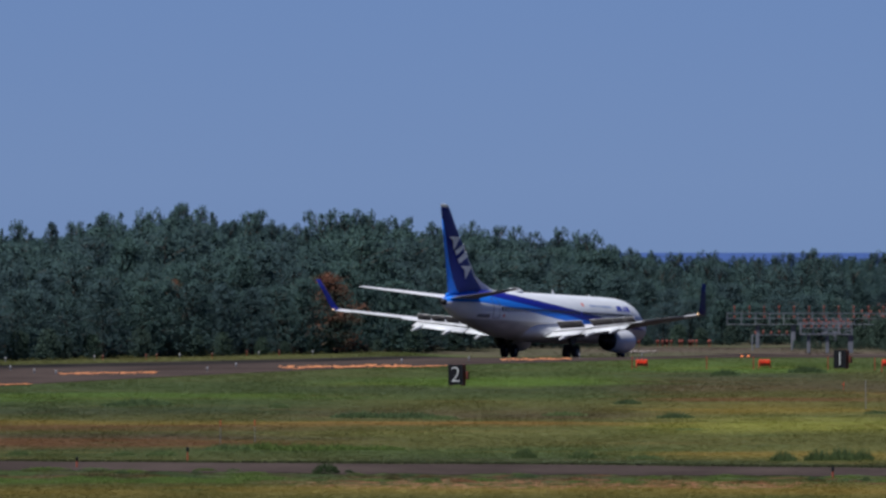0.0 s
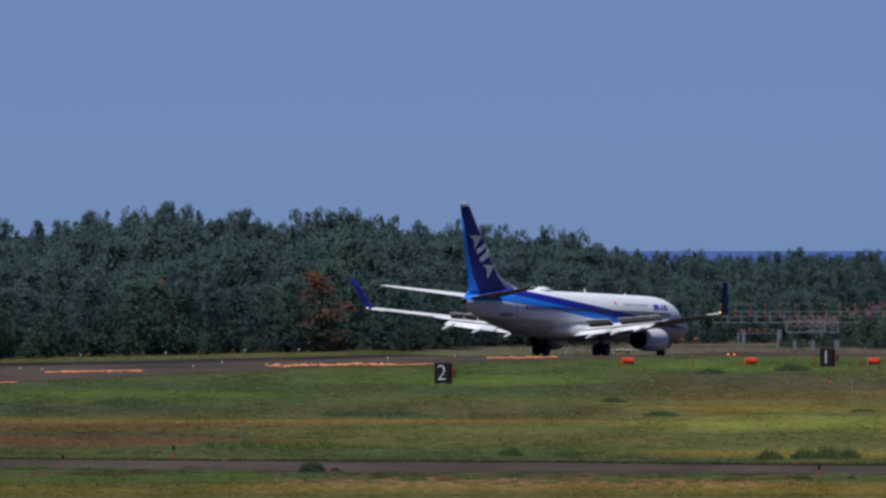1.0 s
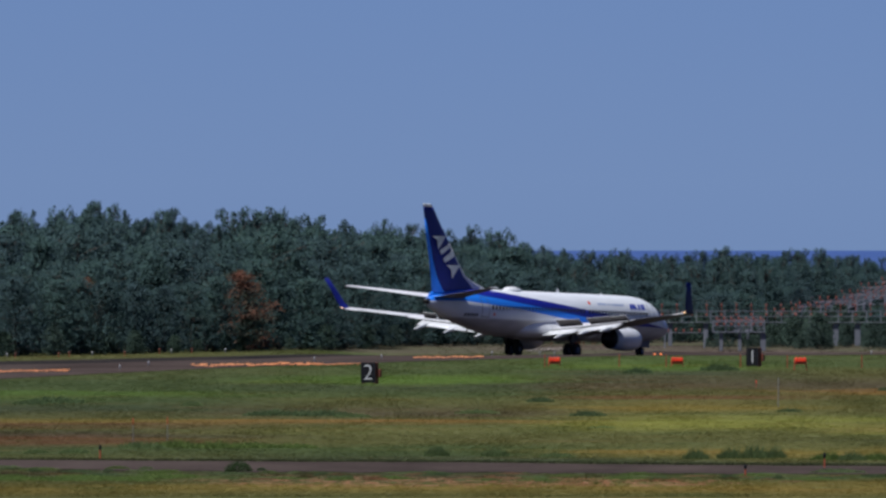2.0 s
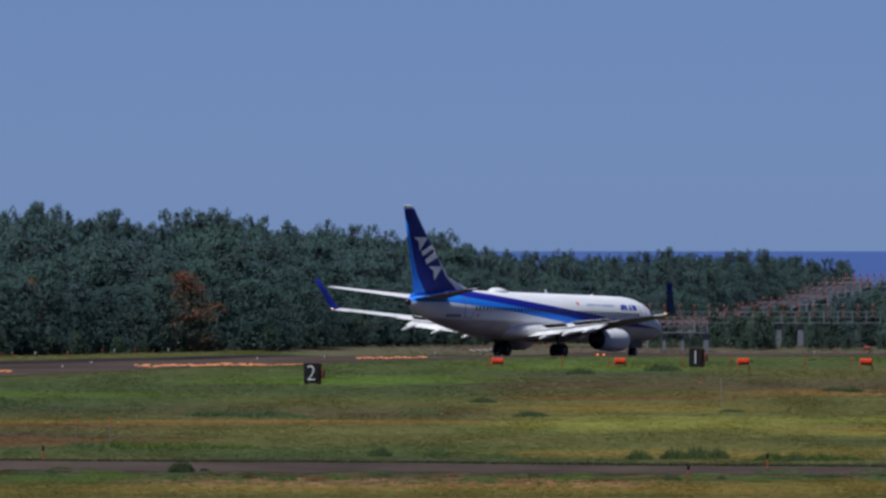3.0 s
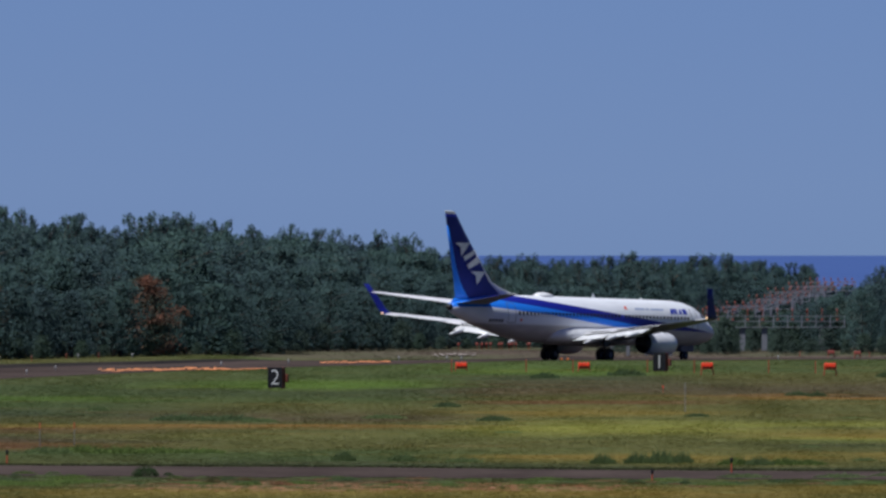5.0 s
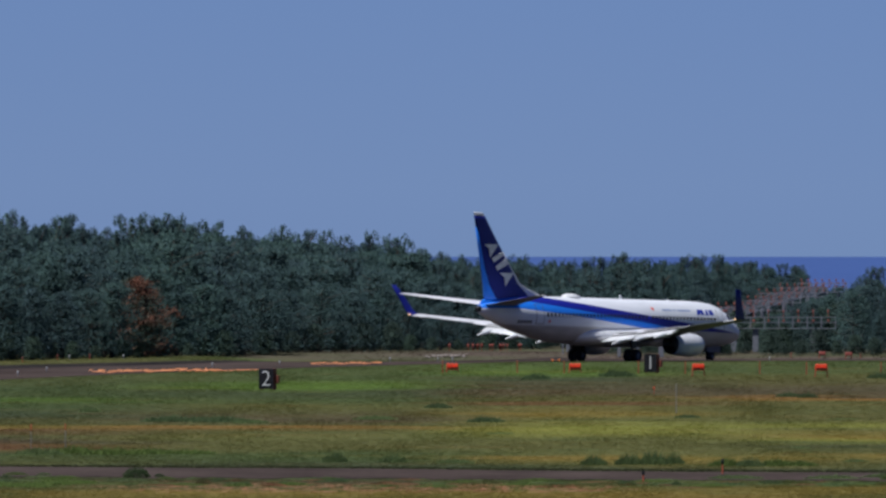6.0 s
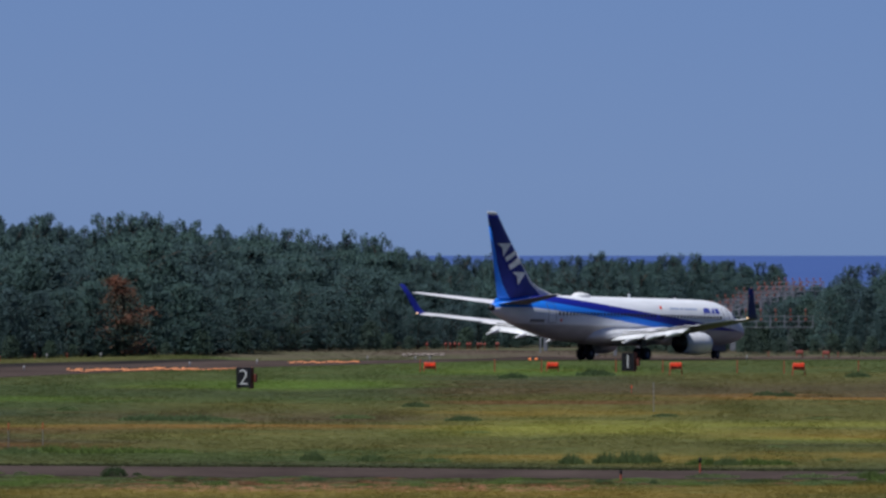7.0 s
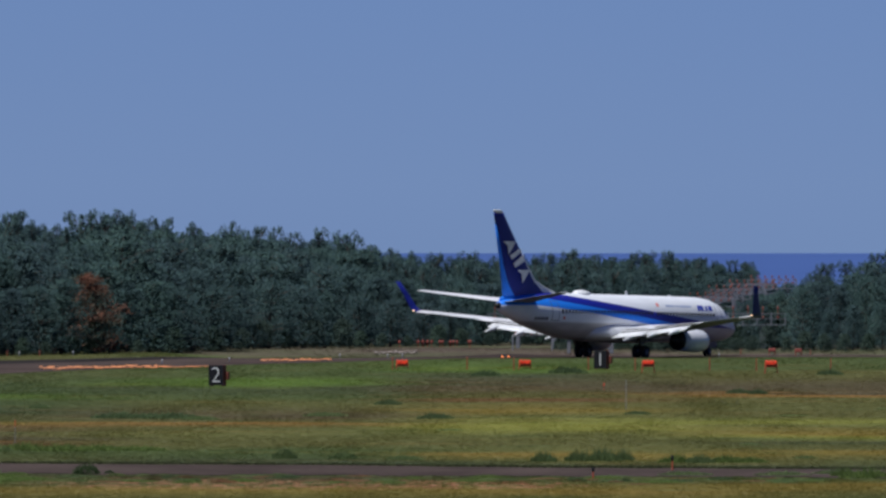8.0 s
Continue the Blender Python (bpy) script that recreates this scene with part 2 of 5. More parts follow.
def asphalt_material(name, dark, light):
    m, n, l, b = nodes_of(name)
    pos = n.new("ShaderNodeNewGeometry").outputs["Position"]
    f = noise_node(n, l, stretch(n, l, pos, 0.12, 0.03, 1), 1.0, 4)
    g = noise_node(n, l, stretch(n, l, pos, 2.5, 0.8, 1), 1.0, 3)
    v = math_node(n, l, "ADD", math_node(n, l, "MULTIPLY", f, 0.65), math_node(n, l, "MULTIPLY", g, 0.35))
    l.new(ramp(n, l, v, [(0.36, dark), (0.64, light)]), b.inputs["Base Color"])
    b.inputs["Roughness"].default_value, b.inputs["Specular IOR Level"].default_value = 1.0, 0.0
    return m


def livery_material():
    """White hull with a dark and a lighter blue band that fall towards the nose, and a light grey belly."""
    m, n, l, b = nodes_of("hull_paint")
    co = n.new("ShaderNodeTexCoord").outputs["Object"]
    s = n.new("ShaderNodeSeparateXYZ")
    l.new(co, s.inputs[0])
    x, z = s.outputs["X"], s.outputs["Z"]

    def line(x0, z0, slope):
        return math_node(n, l, "ADD", math_node(n, l, "MULTIPLY", math_node(n, l, "SUBTRACT", x, x0), slope), z0)

    def above(edge):
        return math_node(n, l, "MULTIPLY", math_node(n, l, "SUBTRACT", z, edge), 40.0, clamp=True)

    top, middle = line(-2.13, 4.32, -0.092), line(-2.37, 3.69, -0.092)
    low = math_node(n, l, "MINIMUM", line(-11.0, 3.82, -0.065), line(-2.48, 3.17, -0.088))
    low = math_node(n, l, "MINIMUM", low, line(-15.0, 4.03, 0.02))
    low = math_node(n, l, "MAXIMUM", low, math_node(n, l, "SUBTRACT", top, math_node(n, l, "MULTIPLY", math_node(n, l, "SUBTRACT", 17.5, x), 0.082)))
    middle = math_node(n, l, "MAXIMUM", middle, low)
    wear = noise_node(n, l, stretch(n, l, co, 0.5, 2, 2), 1.0, 4)
    white = ramp(n, l, wear, [(0.3, (0.68, 0.70, 0.74)), (0.7, (0.77, 0.79, 0.83))])
    belly = ramp(n, l, wear, [(0.3, (0.36, 0.345, 0.335)), (0.7, (0.47, 0.455, 0.445))])
    lower = math_node(n, l, "ADD", math_node(n, l, "MULTIPLY", math_node(n, l, "SUBTRACT", 2.66, z), 5.0), 0.5, clamp=True)
    c = mix_node(n, l, lower, white, belly)
    c = mix_node(n, l, above(low), c, (0.025, 0.20, 0.78))
    back = math_node(n, l, "MULTIPLY", math_node(n, l, "ADD", x, 13.6), 4.0, clamp=True)
    c = mix_node(n, l, math_node(n, l, "MULTIPLY", above(middle), back), c, (0.013, 0.018, 0.25))
    front = math_node(n, l, "MULTIPLY", math_node(n, l, "ADD", x, 11.0), 8.0, clamp=True)
    c = mix_node(n, l, math_node(n, l, "MULTIPLY", above(top), front), c, white)
    l.new(c, b.inputs["Base Color"])
    b.inputs["Roughness"].default_value, b.inputs["Specular IOR Level"].default_value = 0.4, 0.25
    return m


def plain(name, c, rough=0.5, metal=0.0, spec=0.5):
    return surface(name, tuple(v * 0.88 for v in c), tuple(min(1, v * 1.1) for v in c), 1.5, rough, metal, 0, spec)


def glow(name, c, strength):
    m, n, l, b = nodes_of(name)
    b.inputs["Base Color"].default_value = (*c, 1)
    b.inputs["Emission Color"].default_value = (*c, 1)
    b.inputs["Emission Strength"].default_value = strength
    return m


TURF, BLADES = turf_material(), blade_material("grass_blades")
ASPHALT = asphalt_material("asphalt", (0.040, 0.031, 0.029), (0.082, 0.063, 0.057))
# near-black for the trees' mirage beyond the runway, put into the colour
MIRAGE = asphalt_material("mirage_dark", (0.010, 0.011, 0.013), (0.045, 0.038, 0.036))
YELLOW_PAINT = surface("orange_paint", (0.42, 0.15, 0.05), (0.72, 0.28, 0.09), 0.6, 0.7)
WHITE_PAINT = surface("white_road_paint", (0.46, 0.41, 0.37), (0.78, 0.69, 0.63), 0.6, 0.7)
HULL = livery_material()
WHITE = plain("white_paint", (0.70, 0.71, 0.72), 0.35)
WING_GREY = surface("wing_paint", (0.60, 0.60, 0.62), (0.71, 0.71, 0.73), 0.6, 0.4, 0.0, 0, 0.4)
NAVY = plain("navy_paint", (0.012, 0.018, 0.18), 0.45, 0.0, 0.2)
BLUE = plain("blue_paint", (0.025, 0.20, 0.78), 0.4, 0.0, 0.25)
# darkened grey: the shade under wings and tailplane is in the colour
SHADED_GREY = surface("shaded_lower_grey", (0.115, 0.108, 0.106), (0.18, 0.17, 0.167), 0.8, 0.5, 0.0, 0, 0.3)
SPOILER_TOP = surface("spoiler_paint", (0.60, 0.60, 0.61), (0.72, 0.72, 0.72), 0.6, 0.4)
# dark brown that holds the shade on the raised plates' rear faces
SPOILER_SHADE = surface("shaded_spoiler_underside", (0.034, 0.030, 0.028), (0.060, 0.053, 0.049), 1.2, 0.6)
COWL = plain("cowl_paint", (0.62, 0.63, 0.66), 0.35)
STEEL = surface("bare_metal", (0.30, 0.30, 0.31), (0.5, 0.5, 0.5), 2.0, 0.35, 0.9)
DARK_METAL = surface("dark_metal", (0.02, 0.02, 0.02), (0.06, 0.055, 0.05), 2.0, 0.5, 0.6)
TYRE = surface("tyre_rubber", (0.010, 0.010, 0.010), (0.03, 0.03, 0.03), 3.0, 0.85)
GLASS_DARK = surface("dark_glass", (0.015, 0.018, 0.025), (0.03, 0.035, 0.045), 2.0, 0.12)
ORANGE = surface("orange_enamel", (0.60, 0.045, 0.014), (0.80, 0.080, 0.022), 2.0, 0.55)
RUST = surface("weathered_red_steel", (0.22, 0.04, 0.02), (0.40, 0.08, 0.035), 4.0, 0.7)
SIGN_RUST = surface("rusty_sign_steel", (0.11, 0.026, 0.018), (0.24, 0.055, 0.032), 3.0, 0.75)
BLACK = surface("black_enamel", (0.006, 0.006, 0.009), (0.016, 0.016, 0.02), 3.0, 0.7, 0, 0, 0.15)
GALVANISED = surface("galvanised_steel", (0.16, 0.17, 0.20), (0.25, 0.26, 0.295), 2.0, 0.6, 0.2)
CONCRETE = surface("concrete", (0.125, 0.135, 0.16), (0.18, 0.19, 0.22), 2.0, 0.85, 0, 0.3)
SIGN_WHITE = plain("sign_white", (0.66, 0.66, 0.66), 0.5)
DULL_ORANGE = surface("weathered_orange", (0.30, 0.06, 0.03), (0.52, 0.10, 0.04), 3.0, 0.7)
BARK = surface("pine_bark", (0.04, 0.032, 0.026), (0.10, 0.078, 0.062), 3.0, 0.9, 0, 0.5)
# the extra blue in these forest leaf colours stands for distance haze
PINE = leaf_material("hazed_pine_needles", (0.073, 0.124, 0.144), (0.089, 0.150, 0.134))
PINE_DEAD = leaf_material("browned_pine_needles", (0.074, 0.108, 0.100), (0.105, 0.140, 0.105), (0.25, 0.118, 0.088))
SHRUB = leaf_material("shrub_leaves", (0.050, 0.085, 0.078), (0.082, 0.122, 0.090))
BUSH = leaf_material("bush_leaves", (0.040, 0.072, 0.030), (0.080, 0.125, 0.048))
DULL_WHITE = plain("weathered_white", (0.40, 0.40, 0.41), 0.6)
# both lamp reds are dulled: distance haze is in the colour
LOW_LAMP = surface("hazed_low_lamp_red", (0.22, 0.05, 0.038), (0.36, 0.082, 0.056), 3.0, 0.7)
LAMP_RED = surface("haze_dulled_red", (0.18, 0.058, 0.044), (0.30, 0.09, 0.062), 3.0, 0.7)
WEED = blade_material("weed_blades", (0.142, 0.196, 0.078))
DARK_WEED = blade_material("dark_weed_blades", (0.104, 0.152, 0.068))
DRY = blade_material("dry_grass_blades", (0.235, 0.138, 0.078))
FRESH = blade_material("fresh_grass_blades", (0.125, 0.180, 0.050))


def sea_material():
    m, n, l, b = nodes_of("sea_water")
    pos = n.new("ShaderNodeNewGeometry").outputs["Position"]
    f = noise_node(n, l, stretch(n, l, pos, 0.006, 0.001, 1), 1.0, 3)
    l.new(ramp(n, l, f, [(0.3, (0.048, 0.090, 0.25)), (0.7, (0.058, 0.106, 0.28))]), b.inputs["Base Color"])
    b.inputs["Roughness"].default_value, b.inputs["Specular IOR Level"].default_value = 0.5, 0.25
    x = n.new("ShaderNodeBump")
    x.inputs["Strength"].default_value, x.inputs["Distance"].default_value = 1.0, 1.0
    l.new(noise_node(n, l, stretch(n, l, pos, 0.2, 0.2, 1), 1.0, 4), x.inputs["Height"])
    l.new(x.outputs["Normal"], b.inputs["Normal"])
    return m


SEA = sea_material()

# ---- ground, sea and pavements ----
def sheet(name, left, right, z, material, label, category):
    """A strip of ground between two lines of (x, y), from near to far or along, laid on the terrain."""
    verts = [(p[0], p[1], terrain(p[0], p[1]) + z) for pair in zip(left, right) for p in pair]
    faces = [(2 * k, 2 * k + 1, 2 * k + 3, 2 * k + 2) for k in range(len(left) - 1)]
    ob = part(name, mesh_of(name, verts, faces), material, None)
    bm = bmesh.new()
    bm.from_mesh(ob.data)
    bmesh.ops.recalc_face_normals(bm, faces=bm.faces)
    if bm.faces[0].normal.z < 0:
        bmesh.ops.reverse_faces(bm, faces=bm.faces)
    bm.to_mesh(ob.data)
    bm.free()
    return tagged(ob, label, category, kind="structure")


def ground_sheet():
    """One sheet for the whole field, cut finer where the dip lies."""
    xs = [-4000, -200, -60] + [-40 + 4 * k for k in range(26)] + [90, 200, 4000]
    ys = [-1500, 0, 1000, 1900] + [1950 + 5 * k for k in range(29)] + [2200, 2500, 2950]
    verts = [(x, y, terrain(x, y)) for y in ys for x in xs]
    w = len(xs)
    faces = [(j * w + i, j * w + i + 1, (j + 1) * w + i + 1, (j + 1) * w + i) for j in range(len(ys) - 1) for i in range(w - 1)]
    ob = part("ground", mesh_of("ground", verts, faces), TURF, None)
    return tagged(ob, "mown airfield turf in green and straw belts", "ground", kind="structure")


ground_sheet()
sheet("water", [(-1500, 2950), (-1500, 4992)], [(1500, 2950), (1500, 4992)], -0.06, SEA, "deep blue open sea under a hazy horizon", "sea")
TAXI_NEAR, TAXI_FAR = [(-60, 1201), (-26, 1202), (-10, 1180), (0, 1177), (9, 1172), (26, 1167), (60, 1157)], [(-60, 1236), (-26, 1235), (-10, 1223), (0, 1218), (9, 1207), (26, 1198), (60, 1188)]
RUN_NEAR = [(-30, 1640), (-23.5, 1693), (-16.7, 1772), (-10.3, 1842), (-3.5, 1899), (2.4, 1942), (9.4, 1998), (12.5, 2028), (16, 2043), (20, 2046), (32, 2047)]
RUN_FAR = [(-30, 1815), (-23.5, 1845), (-16.7, 1880), (-10.3, 1920), (-3.5, 1980), (2.4, 2036), (7.5, 2058), (9.4, 2055), (20, 2054), (32, 2054)]
MIRAGE_FAR = [(-30, 1856), (-23.5, 1886), (-16.7, 1922), (-10.3, 1960), (-3.5, 2012), (2.4, 2040), (7.5, 2060), (9.4, 2056), (20, 2055), (32, 2055)]


def along(line, b):
    for (b0, v0), (b1, v1) in zip(line, line[1:]):
        if b <= b1:
            return v0 + (v1 - v0) * max(0.0, (b - b0)) / (b1 - b0)
    return line[-1][1]


def belt(name, near, far, z, material, label, category, ragged=0.0, count=60):
    """A strip of ground between two edges of (bearing, distance), cut into lengthwise lanes that follow the terrain."""
    stops = sorted({b for b, _ in near} | {b for b, _ in far} | {near[0][0] + (near[-1][0] - near[0][0]) * k / count for k in range(count + 1)})
    lanes = 12
    verts, faces = [], []
    for b in stops:
        lo, hi = along(near, b), along(far, b)
        if ragged:
            lo += ragged * (noise.noise((b * 0.5, 3.0, 0.0)) + 0.7 * noise.noise((b * 2.3, 7.0, 0.0)))
            hi += 0.4 * ragged * (noise.noise((b * 0.5, 11.0, 0.0)) + 0.7 * noise.noise((b * 2.3, 15.0, 0.0)))
        verts += [spot(b, lo + (hi - lo) * k / lanes, z) for k in range(lanes + 1)]
    w = lanes + 1
    for i in range(len(stops) - 1):
        faces += [(i * w + k, (i + 1) * w + k, (i + 1) * w + k + 1, i * w + k + 1) for k in range(lanes)]
    ob = part(name, mesh_of(name, verts, faces), material, None)
    return tagged(ob, label, category, kind="structure")


belt("taxiway", TAXI_NEAR, TAXI_FAR, 0.03, ASPHALT, "weathered brown-grey asphalt taxiway between grass verges", "taxiway", 6.0, 300)
belt("runway", RUN_NEAR, RUN_FAR, 0.03, ASPHALT, "weathered brown-grey asphalt runway end", "runway")
# a sheet added in the dark colour of the forest's mirage reflection
belt("runway_shoulder", RUN_FAR, MIRAGE_FAR, 0.03, MIRAGE, "dark mirage of the forest along the runway edge", "shoulder")


def marking(b0, d0, b1, d1, deep, material, label):
    """A worn painted line: one sheet with ragged ends and flaked gaps, along the runway."""
    rnd = random.Random(round(d0 * 10))
    verts, faces = [], []
    a, b = spot(b0, d0), spot(b1, d1)
    for k in range(90):
        f0 = k / 90 + rnd.uniform(-0.03, 0.02)
        f1 = f0 + rnd.uniform(0.012, 0.06)
        s = deep * 0.4 + rnd.gauss(0, deep * 0.16)
        e = rnd.uniform(deep * 0.08, deep * 0.30)
        p, q = a.lerp(b, f0), a.lerp(b, f1)
        i = len(verts)
        z = 0.042 + 0.0004 * k + terrain(p.x, p.y + s + e)
        verts += [(p.x, p.y + s, z), (q.x, q.y + s + rnd.uniform(-1, 1), z), (q.x, q.y + s + e, z), (p.x, p.y + s + e, z)]
        faces.append((i, i + 1, i + 2, i + 3))
    ob = part("runway_marking", mesh_of("runway_marking", verts, faces), material, None)
    tagged(ob, label, "marking", kind="structure")


marking(-21.3, 1788, -17.2, 1796, 26, YELLOW_PAINT, "faded orange-yellow painted line on the runway")
marking(-24.6, 1692, -22.4, 1696, 16, YELLOW_PAINT, "faded orange-yellow painted line on the runway")
marking(-12.0, 1846, -6.7, 1856, 38, YELLOW_PAINT, "faded orange-yellow painted line on the runway")
marking(-6.9, 1860, -5.0, 1866, 18, YELLOW_PAINT, "faded orange-yellow painted line on the runway")
marking(-2.7, 1930, 0.2, 1936, 28, YELLOW_PAINT, "faded orange-yellow painted line on the runway")
marking(2.05, 2056, 3.85, 2057, 13, WHITE_PAINT, "worn white painted bar on the runway")


# ---- the forest ----
def pine_meshes(seed, broad=1.0, shrub=False, crested=False):
    """A pine ten metres high: a tapered trunk with limbs, and a ragged crown of flat needle pads.

    A crested one opens at the top into rising limbs, each with a tuft."""
    rnd = np.random.RandomState(seed)
    bm = bmesh.new()
    lean = rnd.uniform(-0.5, 0.5, 2)

    def axis(z):
        return np.array([lean[0] * (z / 10) ** 2, lean[1] * (z / 10) ** 2, z])

    if not shrub:
        for a, b in zip((0, 2.5, 5, 7.5), (2.5, 5, 7.5, 9.6)):
            rod(bm, axis(a), axis(b), 0.20 * (1 - a / 11), 0.20 * (1 - b / 11), 7)
    centres, sizes = [], []
    z = 0.6
    while z < (8.1 if crested else 9.5):
        f = z / 10
        reach = broad * (2.3 * (1 - f) ** 0.5 * min(1, 0.65 + f) * rnd.uniform(0.7, 1.15))
        if shrub:
            reach = broad * 3.2 * math.sqrt(max(0.02, 1 - f * f))
        for k in range(rnd.randint(9, 15)):
            a, r = rnd.uniform(0, 2 * math.pi), reach * rnd.uniform(0.35, 1.15)
            tip = axis(z) + np.array([r * math.cos(a), r * math.sin(a), 0.2 * r + rnd.uniform(-0.3, 0.4)])
            if not shrub and rnd.rand() < 0.3:
                rod(bm, axis(max(0, z - 0.25)), tip, 0.055, 0.02, 3)
            centres.append(tip)
            sizes.append(rnd.uniform(0.35, 0.75) * (0.7 + 0.35 * broad) * (1.2 - 0.55 * f))
        z += rnd.uniform(0.32, 0.55)
    if crested:
        for q in range(rnd.randint(6, 9)):
            a, r, root = rnd.uniform(0, 2 * math.pi), rnd.uniform(0.2, 1.5), rnd.uniform(7.4, 8.8)
            tip = np.array([r * math.cos(a), r * math.sin(a), 0]) + axis(min(10.0, root + 0.75 + 0.5 * r + rnd.uniform(0, 0.5)))
            rod(bm, axis(root), tip, 0.06, 0.025, 5)
            for j in range(3):
                centres.append(tip + rnd.normal(0, 0.16, 3) - np.array([0, 0, 0.16 * j]))
                sizes.append(rnd.uniform(0.20, 0.34))
    for q in range(5):
        centres.append(axis(9.0 + q * 0.24) + rnd.normal(0, 0.14, 3))
        sizes.append(0.36 - 0.06 * q)
    wood = bpy.data.meshes.new("trunk")
    bm.to_mesh(wood)
    bm.free()
    # needle sprays: tapering slips round each pad, lit as the pad's outside is
    count = 7 if shrub else 24
    c, s = np.repeat(np.array(centres), count, 0), np.repeat(np.array(sizes), count)[:, None]
    o = rnd.normal(size=c.shape)
    o /= np.linalg.norm(o, axis=1)[:, None]
    p = c + o * s * np.array([1.45, 1.45, 1.0]) * (0.55 + 0.55 * rnd.uniform(0, 1, (len(c), 1)) ** 0.6)
    u = o * 0.55 + np.array([0, 0, 0.55]) + rnd.normal(size=c.shape) * 0.5
    u /= np.linalg.norm(u, axis=1)[:, None]
    w = np.cross(u, rnd.normal(size=c.shape))
    w /= np.linalg.norm(w, axis=1)[:, None]
    e = rnd.uniform(0.105, 0.208, (len(c), 1)) * (2.8 if shrub else 1.0)
    out = p * np.array([1, 1, 0])
    out /= np.linalg.norm(out, axis=1)[:, None] + 0.2
    verts = np.stack([p - u * e * 0.8 - w * e * 0.34, p - u * e * 0.8 + w * e * 0.34, p + u * e], 1).reshape(-1, 3)
    me = mesh_of("crown", verts.tolist(), np.arange(len(verts)).reshape(-1, 3).tolist(), True)
    me.normals_split_custom_set(np.repeat(o * 0.35 + out * 0.3 + np.array([0, 0, 0.65]), 3, 0).tolist())
    return wood, me


PINE_KINDS = []
for seed, broad in ((1, 1.0), (2, 1.2), (3, 0.85), (4, 1.35), (5, 1.05), (6, 1.5), (7, 0.75)):
    PINE_KINDS.append(pine_meshes(seed, broad=broad))
for seed, broad in ((11, 0.85), (12, 1.0), (13, 0.7), (14, 1.15)):
    PINE_KINDS.append(pine_meshes(seed, broad=broad, crested=True))
DEAD_KIND = pine_meshes(21, broad=1.1)
SHRUB_KIND = pine_meshes(31, 1.0, True)


def pine_tree(kind, place, height, turn, wide, crown_material, name, label, category, group):
    t = thing(name, place, label, category, group)
    part("trunk", kind[0], BARK, t)
    crown = part("crown", kind[1].copy() if crown_material is PINE_DEAD else kind[1], crown_material, t)
    t.matrix_world = pose(place[0], place[1], place[2], 0, 0, turn) @ Matrix.Diagonal((height / 10 * wide, height / 10 * wide, height / 10, 1))
    return t


MASTERS = {}


def plant(k, place, height, turn, wide=1.0):
    """One more pine of kind k, with its own height and spread."""
    m = pose(place[0], place[1], place[2], 0, 0, turn) @ Matrix.Diagonal((height / 10 * wide, height / 10 * wide, height / 10, 1))
    if k not in MASTERS:
        MASTERS[k] = pine_tree(PINE_KINDS[k], place, height, turn, wide, PINE, "pine_tree", "dark green pine with dense haze-blue needle clumps in the coastal forest", "tree", "pines of the coastal forest")
        return MASTERS[k]
    ob = copy_thing(MASTERS[k], pose(0, 0, 0))
    ob.matrix_basis = m
    return ob


FOREST_EDGE = [(-27, 1905), (-23.5, 1938), (-10.35, 2020), (-3.5, 2080), (3.5, 2112), (11.8, 2140), (13.2, 2300), (14.9, 2480), (16.5, 2650), (18.0, 2800)]
# bearing and rise below the eye's level (thousandths) of the tops that stand out
TOPS = [(-24.5, 1.66), (-22.8, 1.63), (-21.5, 1.67), (-20.5, 1.68), (-19.5, 1.40), (-18.7, 1.21), (-17.8, 1.51), (-17.2, 1.14), (-16.0, 0.92), (-15.3, 1.04), (-14.8, 1.21),
        (-13.3, 1.28), (-12.7, 1.21), (-11.3, 1.75), (-10.0, 1.23), (-9.3, 1.18), (-8.2, 1.21), (-7.5, 1.47), (-6.9, 1.42), (-5.5, 1.70), (-3.9, 1.61), (-2.8, 1.84), (-2.1, 1.80),
        (-1.4, 2.03), (-0.3, 1.89), (1.0, 2.03), (1.8, 2.57), (2.7, 2.69), (3.6, 2.85), (4.7, 2.92), (6.1, 2.85), (7.3, 3.04), (9.2, 2.92), (10.3, 2.76), (11.3, 2.97),
        (12.7, 2.92), (13.25, 2.83), (14.2, 2.80), (15.8, 3.07), (17.1, 3.16), (17.7, 3.23)]


